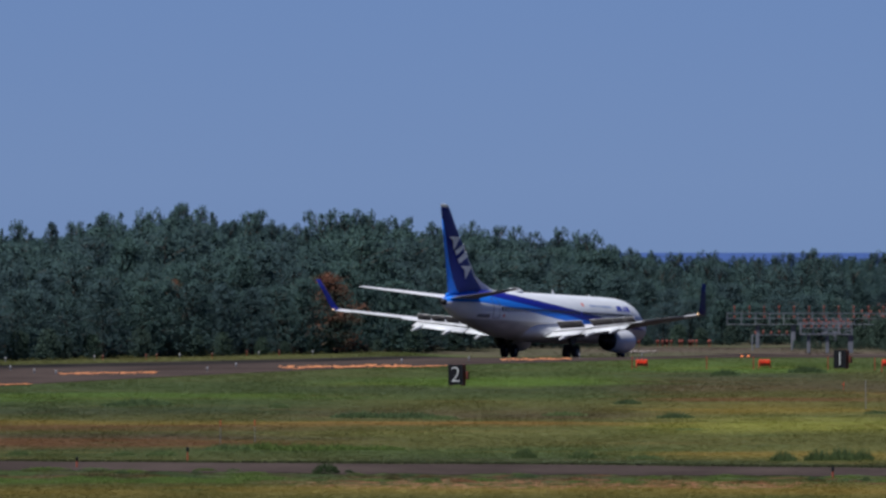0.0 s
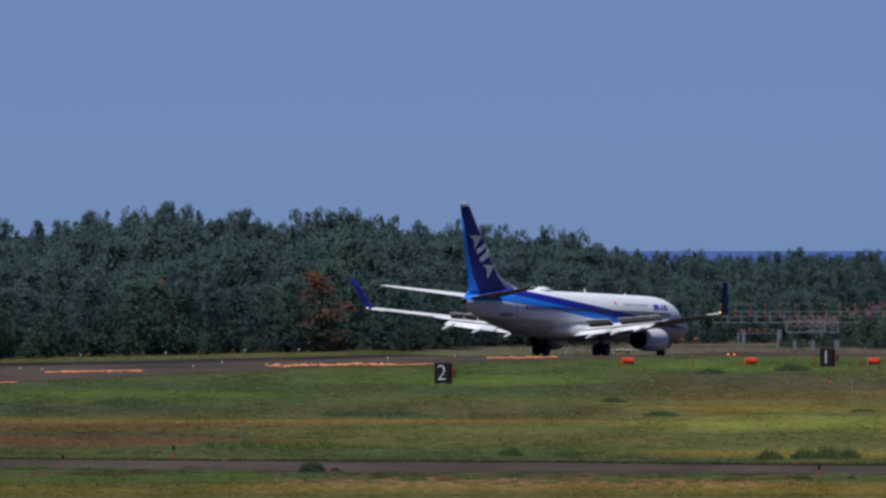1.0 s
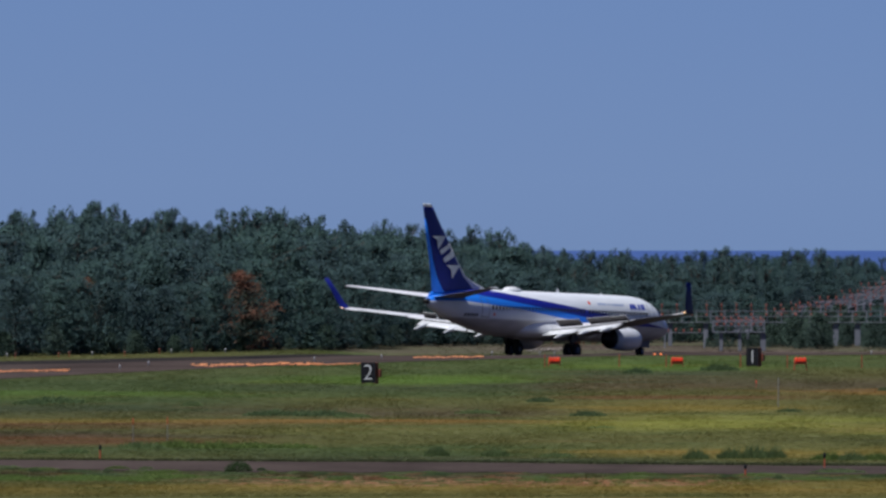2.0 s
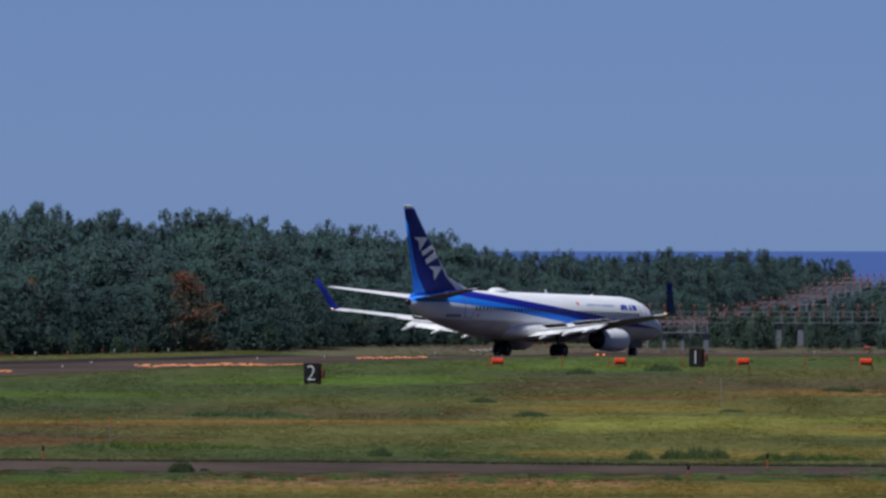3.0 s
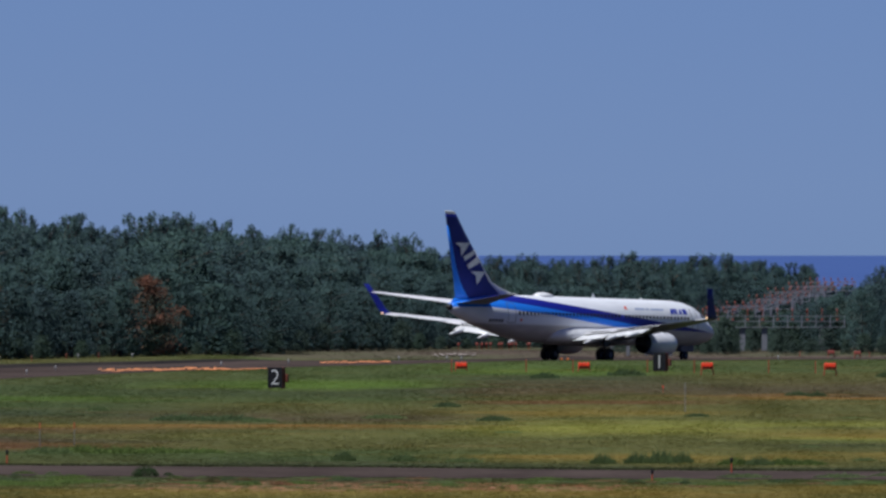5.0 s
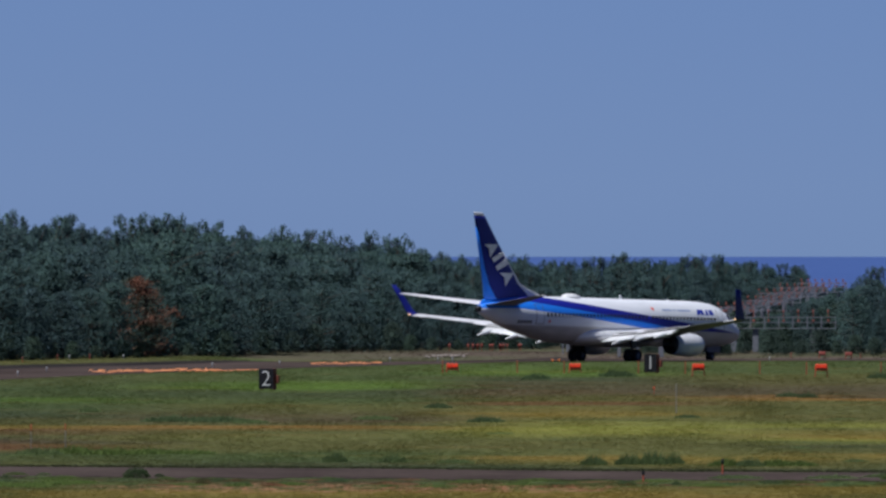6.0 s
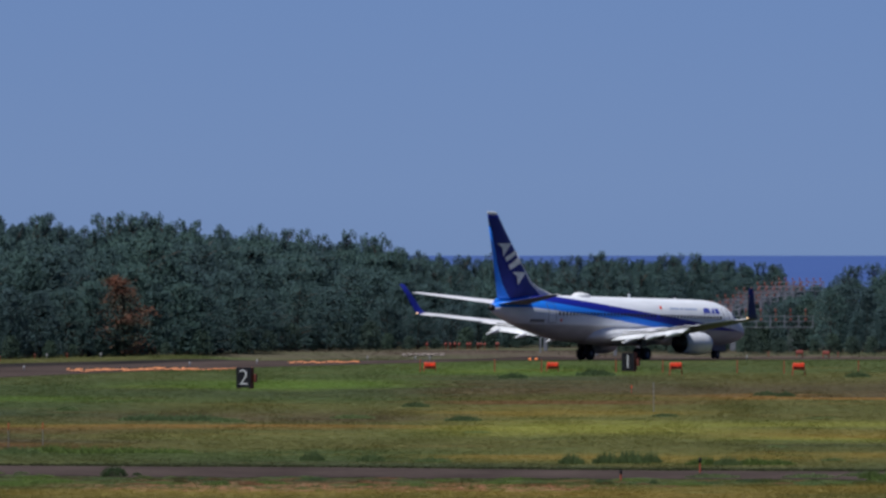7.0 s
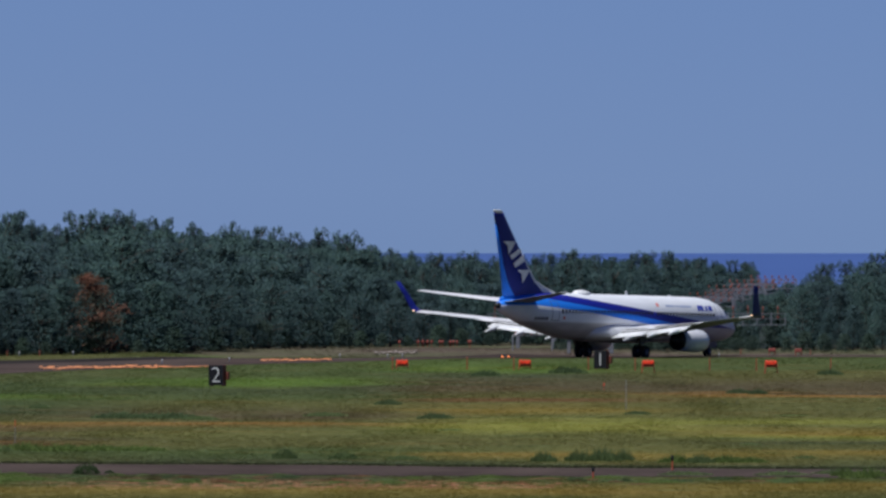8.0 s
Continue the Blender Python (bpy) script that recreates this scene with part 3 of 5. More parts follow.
def forest():
    rnd = random.Random(5)
    for back, share, step in ((0, 0.58, 2.5), (9, 0.76, 2.5), (20, 0.89, 2.4), (33, 0.97, 2.3)):
        b = -25.8
        while b < 18.0:
            d = along(FOREST_EDGE, b) + back + rnd.uniform(-3, 3)
            full = 14.27 - spot(b, d).z - along(TOPS, b) * d / 1000 - 0.85
            h = full * min(1.0, share * rnd.uniform(0.86, 1.08))
            slim = b > 2 and back > 15
            plant(rnd.randrange(7, 11) if slim else rnd.randrange(7), spot(b, d), h, rnd.uniform(0, 360), (rnd.uniform(0.75, 1.0) if slim else rnd.uniform(1.2, 1.55)) * (10.0 / h) ** 0.45)
            b += step * (0.68 if slim else 1.0) * rnd.uniform(0.7, 1.25) * 1000 / d
    for b, drop in TOPS:
        d = along(FOREST_EDGE, b) + 44
        plant(rnd.choice((7, 8, 9, 10)), spot(b, d), 14.22 - spot(b, d).z - drop * d / 1000, rnd.uniform(0, 360), rnd.uniform(0.5, 0.85))
    # slim leaders that break the skyline between them
    b = -25.0
    while b < 17.6:
        d = along(FOREST_EDGE, b) + 40 + rnd.uniform(-4, 4)
        plant(rnd.choice((7, 8, 9, 10)), spot(b, d), 14.2 - spot(b, d).z - along(TOPS, b) * d / 1000 - (rnd.uniform(0.35, 1.2) if b < 1 else rnd.uniform(0.05, 0.65)), rnd.uniform(0, 360), rnd.uniform(0.40, 0.65))
        b += rnd.uniform(0.6, 1.3) if b < 1 else rnd.uniform(0.4, 0.9)
    # the closed woods behind, too many to count
    verts, faces = [], []
    b = -26.0
    while b < 18.1:
        for back in (50, 62, 76):
            d = along(FOREST_EDGE, b) + back + rnd.uniform(-3, 3)
            h = (14.27 - along(TOPS, b) * d / 1000) * (rnd.uniform(0.86, 0.94) if b < 1 else rnd.uniform(0.88, 0.96))
            k = PINE_KINDS[rnd.randrange(7)][1]
            co = np.empty(len(k.vertices) * 3)
            k.vertices.foreach_get("co", co)
            co = co.reshape(-1, 3, 3)
            co = co[co[:, 0, 2] > 5.8].reshape(-1, 3)
            a, w = rnd.uniform(0, 6.28), h / 10 * 1.25
            x, y = co[:, 0] * math.cos(a) - co[:, 1] * math.sin(a), co[:, 0] * math.sin(a) + co[:, 1] * math.cos(a)
            p = spot(b, d)
            faces.append(np.arange(len(co)).reshape(-1, 3) + sum(len(v) for v in verts))
            verts.append(np.stack([p.x + x * w, p.y + y * w, p.z + co[:, 2] * h / 10], 1))
        b += 0.95 * rnd.uniform(0.75, 1.2)
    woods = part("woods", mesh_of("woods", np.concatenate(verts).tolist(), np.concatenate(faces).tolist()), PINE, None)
    tagged(woods, "closed canopy of dark green coastal pines, tinted with haze", "forest", kind="stuff")
    # the stand beside the light pier
    for b, d, drop in ((20.6, 2098, 3.40), (21.0, 2105, 3.35), (21.6, 2098, 3.25), (22.1, 2100, 3.5), (22.8, 2110, 2.95), (23.4, 2108, 2.85), (24.0, 2110, 2.75), (24.8, 2110, 2.75), (25.6, 2110, 2.8),
                       (20.3, 2080, 4.1), (19.9, 2074, 4.25), (19.3, 2096, 4.55), (18.7, 2097, 4.65), (18.1, 2093, 4.75), (17.5, 2095, 4.9), (20.2, 2090, 4.15), (18.8, 2098, 4.5), (17.0, 2098, 5.2), (16.4, 2094, 5.3), (21.4, 2078, 4.2), (22.5, 2082, 3.8), (23.6, 2082, 3.7), (24.7, 2082, 3.6), (19.6, 2098, 4.35), (19.0, 2095, 4.5), (22.0, 2072, 5.0), (23.2, 2072, 4.9), (24.3, 2072, 4.8), (20.9, 2071, 5.2), (25.5, 2074, 4.9),
                       (18.4, 2100, 4.6), (17.8, 2095, 4.8)):
        h = 14.27 - spot(b, d).z - drop * d / 1000
        if drop < 3.6:
            # slim spires over a fuller, lower neighbour
            plant(rnd.choice((7, 9)), spot(b, d), h, rnd.uniform(0, 360), rnd.uniform(0.5, 0.7))
            plant(rnd.randrange(7), spot(b + rnd.uniform(-0.35, 0.35), d - 3), h - rnd.uniform(0.5, 1.1), rnd.uniform(0, 360), 1.25)
        else:
            plant(rnd.randrange(7), spot(b, d), h, rnd.uniform(0, 360), 1.35)
    # low wind-clipped pines behind the pier's far end
    for k in range(9):
        b = 18.15 + 0.24 * k
        d = 2792 + 6 * (k % 2)
        plant(k % 7, spot(b, d), 14.27 - spot(b, d).z - (4.28 - 0.10 * (k % 3)) * d / 1000, 50 * k, 1.9)
    dead_label = "pine with rust-brown dying needles at the forest edge"
    d = along(FOREST_EDGE, -9.8) - 4
    pine_tree(DEAD_KIND, spot(-9.8, d), 14.27 - 3.66 * d / 1000, 40, 1.95, PINE_DEAD, "pine_tree", dead_label, "tree", "")
    d = along(FOREST_EDGE, -16.3) + 6
    pine_tree(DEAD_KIND, spot(-16.3, d), 14.27 - 3.95 * d / 1000, 200, 1.0, PINE_DEAD, "pine_tree", dead_label, "tree", "")


def shrubs():
    rnd = random.Random(8)
    first = None
    rows = [(b, 2066, rnd.uniform(1.0, 2.2)) for b in (13.4, 14.0, 14.6, 16.4, 17.0, 17.7, 18.4, 19.2, 20.0, 20.8, 21.6, 22.6, 23.6, 24.6)]
    rows += [(13.3, 2072, 2.7), (14.2, 2070, 2.9), (17.0, 2094, 2.4), (19.5, 2094, 4.2), (18.7, 2095, 3.8), (18.0, 2094, 3.2)]
    b = 11.5
    while b < 19.5:
        for d, h in ((2096, 2.3), (2130, 2.6), (2200, 3.0)):
            rows.append((b + rnd.uniform(-0.2, 0.2), d, h * rnd.uniform(0.75, 1.1)))
        b += 0.75
    b = 12.6
    while b < 17.6:
        rows.append((b, 2094 + rnd.uniform(-2, 3), rnd.uniform(1.0, 2.1)))
        b += rnd.uniform(0.22, 0.42)
    b = 9.6
    while b < 18.2:
        if min(abs(b - 14.9), abs(b - 15.8)) > 0.22:
            rows.append((b, 2073 + rnd.uniform(-2, 3), rnd.uniform(0.6, 1.1)))
        b += rnd.uniform(0.18, 0.34)
    b = -25.5
    while b < 12:
        rows.append((b, along(FOREST_EDGE, b) - 5, rnd.uniform(0.9, 2.6)))
        b += rnd.uniform(0.6, 1.3)
    for b, d, h in rows:
        m = pose(*spot(b, d), 0, 0, rnd.uniform(0, 360)) @ Matrix.Diagonal((h / 10 * 1.3, h / 10 * 1.3, h / 10, 1))
        if first is None:
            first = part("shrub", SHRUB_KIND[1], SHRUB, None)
            tagged(first, "dense dark green shrub at the forest edge", "shrub", "shrubs along the forest edge")
            first.matrix_world = m
        else:
            ob = copy_thing(first, pose(0, 0, 0))
            ob.matrix_basis = m


forest()
shrubs()


# ---- approach light pier ----
def light_head(parent, x, z, r=0.075, stem=0.36):
    """A lamp head on a stem; its pieces are parts of the frame."""
    me = lathe([(z + stem, 0.05), (z + stem + 0.04, r), (z + stem + 0.22, r), (z + stem + 0.30, r * 0.55)], 10, "z", (x, 0, 0))
    lamp_head = part("lamp_head", me, LAMP_RED, parent)
    part("stem", rod(bmesh.new(), (x, 0, z), (x, 0, z + stem + 0.04), 0.03, None, 6), RUST, lamp_head)


def low_light_row(place, width, z, lamps):
    """A thin beam between two posts with a row of short lamps."""
    t = thing("low_light_row", place, "low grey steel beam with short orange lamps under the pier", "light frame")
    w = width / 2
    part("beam", box(bmesh.new(), -w, w, -0.04, 0.04, z - 0.05, z, 0.01), GALVANISED, t)
    for x in (-w, w):
        part("post", box(bmesh.new(), x - 0.06, x + 0.06, -0.06, 0.06, 0, z - 0.05), GALVANISED, t)
    for i in range(lamps):
        light_head(t, -w + width * (i + 0.4) / lamps, z, 0.085, 0.06 if i % 2 else 0.0)


def light_bar(place, width, z, lamps, legs, stem=0.36):
    """A row of approach lamps on a railed steel frame with concrete-footed legs."""
    t = thing("approach_light_bar", place, "grey steel approach light frame with orange lamp heads", "light frame", "frames of the approach light pier")
    w = width / 2
    g = 0.02 if width > 7 else 0.035
    for name, zz in (("top_rail", z), ("middle_rail", z - 0.45), ("deck", z - 0.95)):
        bm = bmesh.new()
        if name == "deck":
            part(name, box(bm, -w, w, -0.6, 0.6, zz - 2.2 * g, zz, 0.01), GALVANISED, t)
            continue
        bm.free()
        for y in (-0.58, 0.58):
            part(name, box(bmesh.new(), -w, w, y - g, y + g, zz - g, zz + g), GALVANISED, t)
    count = max(2, round(width / 1.25))
    for i in range(count + 1):
        x = -w + width * i / count
        for y in (-0.58, 0.58):
            part("post", box(bmesh.new(), x - 1.3 * g, x + 1.3 * g, y - 1.3 * g, y + 1.3 * g, z - 1.0, z + 0.06), GALVANISED, t)
    for i in range(lamps):
        x = -w + width * (i + 0.5) / lamps
        light_head(t, x, z, 0.085 if width < 7 else 0.075, stem)
        bm = bmesh.new()
        box(bm, x - 0.10, x + 0.10, -0.8, -0.55, z - 0.40, z - 0.19, 0.03)
        part("junction_box", bm, LAMP_RED, t)
        if width < 7:
            part("junction_box", box(bmesh.new(), x + 0.12, x + 0.36, 0.50, 0.72, z - 0.10, z + 0.12, 0.03), LAMP_RED, t)
    for x, r in legs:
        bm = bmesh.new()
        box(bm, x - r, x + r, -0.4, 0.4, 0, z - 1.05, 0.03)
        part("leg", bm, CONCRETE, t)
    return t


def pier():
    light_bar(spot(12.95, 2088), 25.9, 3.02, 20, [(-10.3, 0.17), (-7.2, 0.2), (4.1, 0.24), (6.0, 0.25), (11.0, 0.24)])
    light_bar(spot(10.87, 2062), 4.4, 2.35 - spot(10.87, 2062).z, 7, [(-1.5, 0.14), (0.1, 0.14), (2.1, 0.22)], 0.02)
    low_light_row(spot(8.62, 2070), 3.4, 1.28 - spot(8.62, 2070).z, 5)
    for b, d, z in ((12.0, 2162, 2.38), (13.06, 2262, 2.46), (14.6, 2362, 2.50), (15.83, 2462, 2.70), (16.6, 2562, 3.0), (17.75, 2662, 3.18), (18.6, 2762, 3.28)):
        light_bar(spot(b, d), 5.6, z, 7, [(-1.8, 0.14), (1.8, 0.14)], 0.22)
    ends = [(10.87, 2062, 2.42), (12.0, 2162, 2.38), (13.06, 2262, 2.46), (14.6, 2362, 2.5), (15.83, 2462, 2.7), (16.6, 2562, 3.0), (17.75, 2662, 3.18), (18.6, 2762, 3.28)]
    for (b0, d0, z0), (b1, d1, z1) in zip(ends, ends[1:]):
        a, b = Vector((d0 * b0 / 1000, d0 + 0.8, z0 - 1.0)), Vector((d1 * b1 / 1000, d1 - 0.8, z1 - 1.0))
        t = thing("catwalk", (a.x, a.y, terrain(a.x, a.y)), "grey steel catwalk with handrails on the light pier", "catwalk", "catwalks of the light pier")
        v = b - a
        a.z -= terrain(a.x, a.y)
        b.z -= terrain(b.x, b.y)
        for name, up, r in (("beam", 0.0, 0.05), ("handrail", 0.95, 0.025), ("knee_rail", 0.5, 0.02)):
            for s in (-0.45, 0.45):
                part(name, rod(bmesh.new(), (s, 0, a.z + up), (v.x + s, v.y, b.z + up), r, None, 6), GALVANISED, t)
        for i in range(1, 12):
            f = i / 12
            for s in (-0.45, 0.45):
                part("stanchion", rod(bmesh.new(), (v.x * f + s, v.y * f, a.z + v.z * f), (v.x * f + s, v.y * f, a.z + v.z * f + 0.95), 0.03, None, 6), GALVANISED, t)
            if i in (4, 8):
                bm = bmesh.new()
                rod(bm, (v.x * f, v.y * f, 0), (v.x * f, v.y * f, a.z + v.z * f), 0.15, None, 8)
                part("leg", bm, GALVANISED, t)


pier()


# ---- the airliner: x to the nose, y to its left, z up from the main wheels ----
HULL_LINE = [(19.66, 0.03, 2.48, 2.42), (19.45, 0.36, 2.82, 2.12), (19.0, 0.68, 3.12, 1.88), (18.3, 1.02, 3.50, 1.65), (17.4, 1.32, 3.95, 1.47), (16.6, 1.52, 4.42, 1.37), (15.8, 1.66, 4.76, 1.30), (14.8, 1.79, 5.00, 1.24),
             (13.5, 1.86, 5.12, 1.20), (11.5, 1.88, 5.15, 1.20), (6.0, 1.88, 5.15, 1.20), (0.0, 1.88, 5.15, 1.20), (-5.0, 1.88, 5.15, 1.20), (-7.5, 1.86, 5.15, 1.24), (-9.5, 1.80, 5.13, 1.40), (-11.5, 1.68, 5.10, 1.72),
             (-13.5, 1.46, 5.00, 2.10), (-15.5, 1.12, 4.80, 2.58), (-17.0, 0.78, 4.58, 3.02), (-18.0, 0.52, 4.40, 3.38), (-18.5, 0.34, 4.26, 3.62)]


def hull_at(x):
    rows = HULL_LINE
    for p, q in zip(rows, rows[1:]):
        if x >= q[0]:
            f = (p[0] - x) / (p[0] - q[0])
            return [p[k] + (q[k] - p[k]) * f for k in (1, 2, 3)]
    return list(rows[-1][1:])


def skin(x, z, side, off=0.012):
    """The hull's surface point at station x and height z on one side (-1: right)."""
    w, top, low = hull_at(x)
    c, h = (top + low) / 2, (top - low) / 2
    s = max(-0.999, min(0.999, (z - c) / h))
    return (x, side * (w * math.sqrt(1 - s * s) + off), z)


def skin_patch(outline, side, off=0.012, deep=3):
    """A thin plate lying on the hull; outline as (x, z) of two edges from rear to front."""
    low, high = outline
    n = len(low)
    verts, faces = [], []
    for k in range(deep + 1):
        for (xa, za), (xb, zb) in zip(low, high):
            f = k / deep
            verts.append(skin(xa + (xb - xa) * f, za + (zb - za) * f, side, off))
    for k in range(deep):
        for i in range(n - 1):
            faces.append((k * n + i, k * n + i + 1, (k + 1) * n + i + 1, (k + 1) * n + i))
    me = mesh_of("plate", verts, faces)
    bm = bmesh.new()
    bm.from_mesh(me)
    bmesh.ops.solidify(bm, geom=bm.faces[:], thickness=0.01)
    bm.to_mesh(me)
    bm.free()
    return me


FOIL = [(0.0, 0.0), (0.02, 0.32), (0.08, 0.62), (0.2, 0.92), (0.35, 1.0), (0.55, 0.82), (0.8, 0.40), (1.0, 0.03), (1.0, -0.03), (0.8, -0.22), (0.55, -0.45), (0.35, -0.55), (0.2, -0.52), (0.08, -0.38), (0.02, -0.2)]


def wing_loop(y, lead, trail, z, thick, upright=False, droop=0.0):
    """One section of a wing (or, upright, of a fin)."""
    loop = []
    for u, v in FOIL:
        x = lead + (trail - lead) * u
        h = v * thick / 1.5
        loop.append((x, h, y) if upright else (x, y, z + h - droop * u))
    return loop


def shade_underside(ob, lower):
    """Gives the faces that look down a darker colour that holds their shade."""
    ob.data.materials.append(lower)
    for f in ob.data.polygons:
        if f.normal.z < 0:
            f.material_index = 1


def flat_plate(points, y, thick):
    """A plate in an upright plane, from (x, z) corners."""
    bm = bmesh.new()
    vs = [bm.verts.new((x, y, z)) for x, z in points]
    f = bm.faces.new(vs)
    made = bmesh.ops.extrude_face_region(bm, geom=[f])
    bmesh.ops.translate(bm, verts=[v for v in made["geom"] if isinstance(v, bmesh.types.BMVert)], vec=(0, thick, 0))
    bmesh.ops.recalc_face_normals(bm, faces=bm.faces)
    return bm


WHEELS, SPOILERS = [], []


def airliner():
    t = thing("airliner", (0, 0, 0), "white twin-jet airliner with blue bands and a navy tail, taxiing", "airplane")
    loops = []
    n = 40
    for x, w, top, low in HULL_LINE:
        c, h = (top + low) / 2, (top - low) / 2
        loops.append([(x, w * math.cos(2 * math.pi * i / n), c + h * math.sin(2 * math.pi * i / n)) for i in range(n)])
    fuselage = part("fuselage", loft(loops), HULL, t, "white hull with dark and light blue bands")
    # cabin windows
    bm = box(bmesh.new(), -0.13, 0.13, -0.012, 0.012, -0.19, 0.19, 0.05)
    pane = bpy.data.meshes.new("window")
    bm.to_mesh(pane)
    bm.free()
    for side in (-1, 1):
        x = 13.6
        while x > -11.2:
            ob = part("window", pane, GLASS_DARK, fuselage)
            p = skin(x, 3.58, side, 0.0)
            q = skin(x - 0.5, 3.58, side, 0.0)
            ob.matrix_local = pose(*p, side * 0, 0, math.degrees(math.atan2(p[1] - q[1], 0.5)))
            x -= 0.51 if not 4.3 < x < 4.9 else 1.0
    # cockpit panes
    for side in (-1, 1):
        for x0, x1 in ((17.35, 18.05), (16.7, 17.25), (16.15, 16.6)):
            lo = [(x0, 3.62 - 0.02 * (x0 - 16)), (x1, 3.46)] if x0 > 17.3 else [(x0, 3.62), (x1, 3.56)]
            hi = [(x0 - 0.12, hull_at(x0)[1] - 0.16 if x0 > 17.3 else 4.05), (x1 - 0.1, hull_at(x1)[1] - 0.12 if x0 > 17.3 else 3.98)]
            part("cockpit_window", skin_patch((lo, hi), side), GLASS_DARK, fuselage)
    # doors: narrow grey seams
    for side in (-1, 1):
        for x, zl, zh in ((14.7, 2.55, 4.4), (-11.82, 2.80, 4.45)):
            for dx in (-0.48, 0.48):
                part("door_seam", skin_patch(([(x + dx - 0.025, zl), (x + dx + 0.025, zl)], [(x + dx - 0.025, zh), (x + dx + 0.025, zh)]), side, 0.010, 6), CAPTION_GREY, fuselage)
            for z in (zl, zh):
                part("door_seam", skin_patch(([(x - 0.48, z - 0.02), (x + 0.48, z - 0.02)], [(x - 0.48, z + 0.02), (x + 0.48, z + 0.02)]), side, 0.010, 2), CAPTION_GREY, fuselage)
    # painted marks near the nose and at the rear, as plain bars
    for side in (-1, 1):
        part("red_mark", skin_patch(([(4.62, 4.24), (4.94, 4.24)], [(4.62, 4.50), (4.94, 4.50)]), side), ORANGE, fuselage, "small red round mark")
        for x0, x1 in ((6.1, 7.5), (7.7, 8.15), (8.35, 10.3)):
            part("caption_bar", skin_patch(([(x0, 4.24), (x1, 4.24)], [(x0, 4.38), (x1, 4.38)]), side), GREY_BLUE, fuselage, "pale blue caption bar")
        for x0, x1, lean in ((11.1, 11.6, 0.25), (11.75, 12.2, -0.2), (12.4, 12.85, 0.25), (13.05, 13.65, 0.0)):
            part("emblem_bar", skin_patch(([(x0, 3.98), (x1, 3.98)], [(x0 + lean, 4.42), (x1, 4.42)]), side), EMBLEM_BLUE, fuselage, "blue emblem shape")
        part("red_mark", skin_patch(([(-10.75, 2.92), (-10.5, 2.92)], [(-10.75, 3.14), (-10.5, 3.14)]), side), ORANGE, fuselage, "small red square mark")
        for k in range(5):
            x0 = -14.42 + 0.34 * k
            part("registration_bar", skin_patch(([(x0, 2.80), (x0 + 0.24, 2.80)], [(x0, 3.06), (x0 + 0.24, 3.06)]), side, 0.02), CAPTION_GREY, fuselage, "small dark grey registration bar")
    # dorsal radome and aerials
    me = lathe([(-6.4, 0.02), (-6.1, 0.40), (-5.7, 0.60), (-5.0, 0.62), (-4.3, 0.45), (-3.9, 0.05)], 20)
    for v in me.vertices:
        v.co.z = 5.10 + v.co.z * 0.58
    part("radome", me, WHITE, t)
    part("aerial", flat_plate([(2.0, 5.1), (2.45, 5.1), (2.2, 5.48), (2.02, 5.48)], -0.03, 0.06), WHITE, t)
    part("aerial", flat_plate([(9.0, 5.1), (9.4, 5.1), (9.2, 5.28), (9.1, 5.28)], -0.03, 0.06), WHITE, t)
    part("exhaust_outlet", lathe([(-18.9, 0.20), (-18.45, 0.29), (-18.4, 0.1)], 16, "x", (0, 0, 3.94)), DARK_METAL, t, "dark tail exhaust")
    # belly fairing
    me = lathe([(-6.6, 0.05), (-6.2, 1.0), (-5.4, 1.7), (-4.4, 2.05), (-3.0, 2.24), (-1.0, 2.30), (4.0, 2.25), (6.0, 1.6), (7.0, 0.1)], 32)
    for v in me.vertices:
        v.co.z = 1.86 + v.co.z * (0.52 if v.co.z > 0 else 0.36)
    part("belly_fairing", me, WHITE, t, "white wing root fairing")
    # fin, with a dorsal fillet
    secs = [(4.3, -11.2, -17.6, 0.34), (4.7, -11.2, -17.7, 0.36), (5.05, -11.3, -17.8, 0.40), (5.3, -11.6, -17.85, 0.42), (5.65, -12.15, -17.93, 0.42), (6.2, -12.98, -18.03, 0.40), (7.5, -14.10, -18.35, 0.36), (9.0, -15.46, -18.77, 0.30), (10.5, -16.87, -19.18, 0.25), (11.4, -17.65, -19.43, 0.21), (11.75, -17.95, -19.53, 0.19)]
    fin = part("fin", loft([wing_loop(z, a, b, 0, th, True) for z, a, b, th in secs]), NAVY, t, "navy tail fin")
    part("fin_tip", loft([wing_loop(z, a, b, 0, th, True) for z, a, b, th in ((11.75, -17.95, -19.53, 0.20), (11.95, -18.2, -19.58, 0.17), (12.02, -18.5, -19.55, 0.06))]), WHITE, fin)
    fillet = [(4.90, -8.8, -11.4, 0.24), (5.15, -9.3, -11.7, 0.34), (5.32, -10.0, -12.0, 0.40), (5.75, -11.6, -12.7, 0.40), (6.2, -12.75, -13.25, 0.30), (6.9, -13.42, -13.8, 0.20), (7.6, -14.12, -14.35, 0.10), (8.6, -15.03, -15.2, 0.05)]
    part("dorsal_fillet", loft([wing_loop(z, a, b, 0, th, True) for z, a, b, th in fillet]), WHITE, fin)
    rud = [(4.6, -15.7, -17.85, 0.40), (5.0, -16.2, -17.90, 0.36), (6.0, -17.12, -18.06, 0.30), (7.3, -17.8, -18.38, 0.22), (9.2, -18.45, -18.90, 0.14), (10.8, -19.08, -19.32, 0.05)]
    part("rudder_edge", loft([wing_loop(z, a, b, 0, th, True) for z, a, b, th in rud]), BLUE, fin, "mid-blue trailing edge of the rudder")
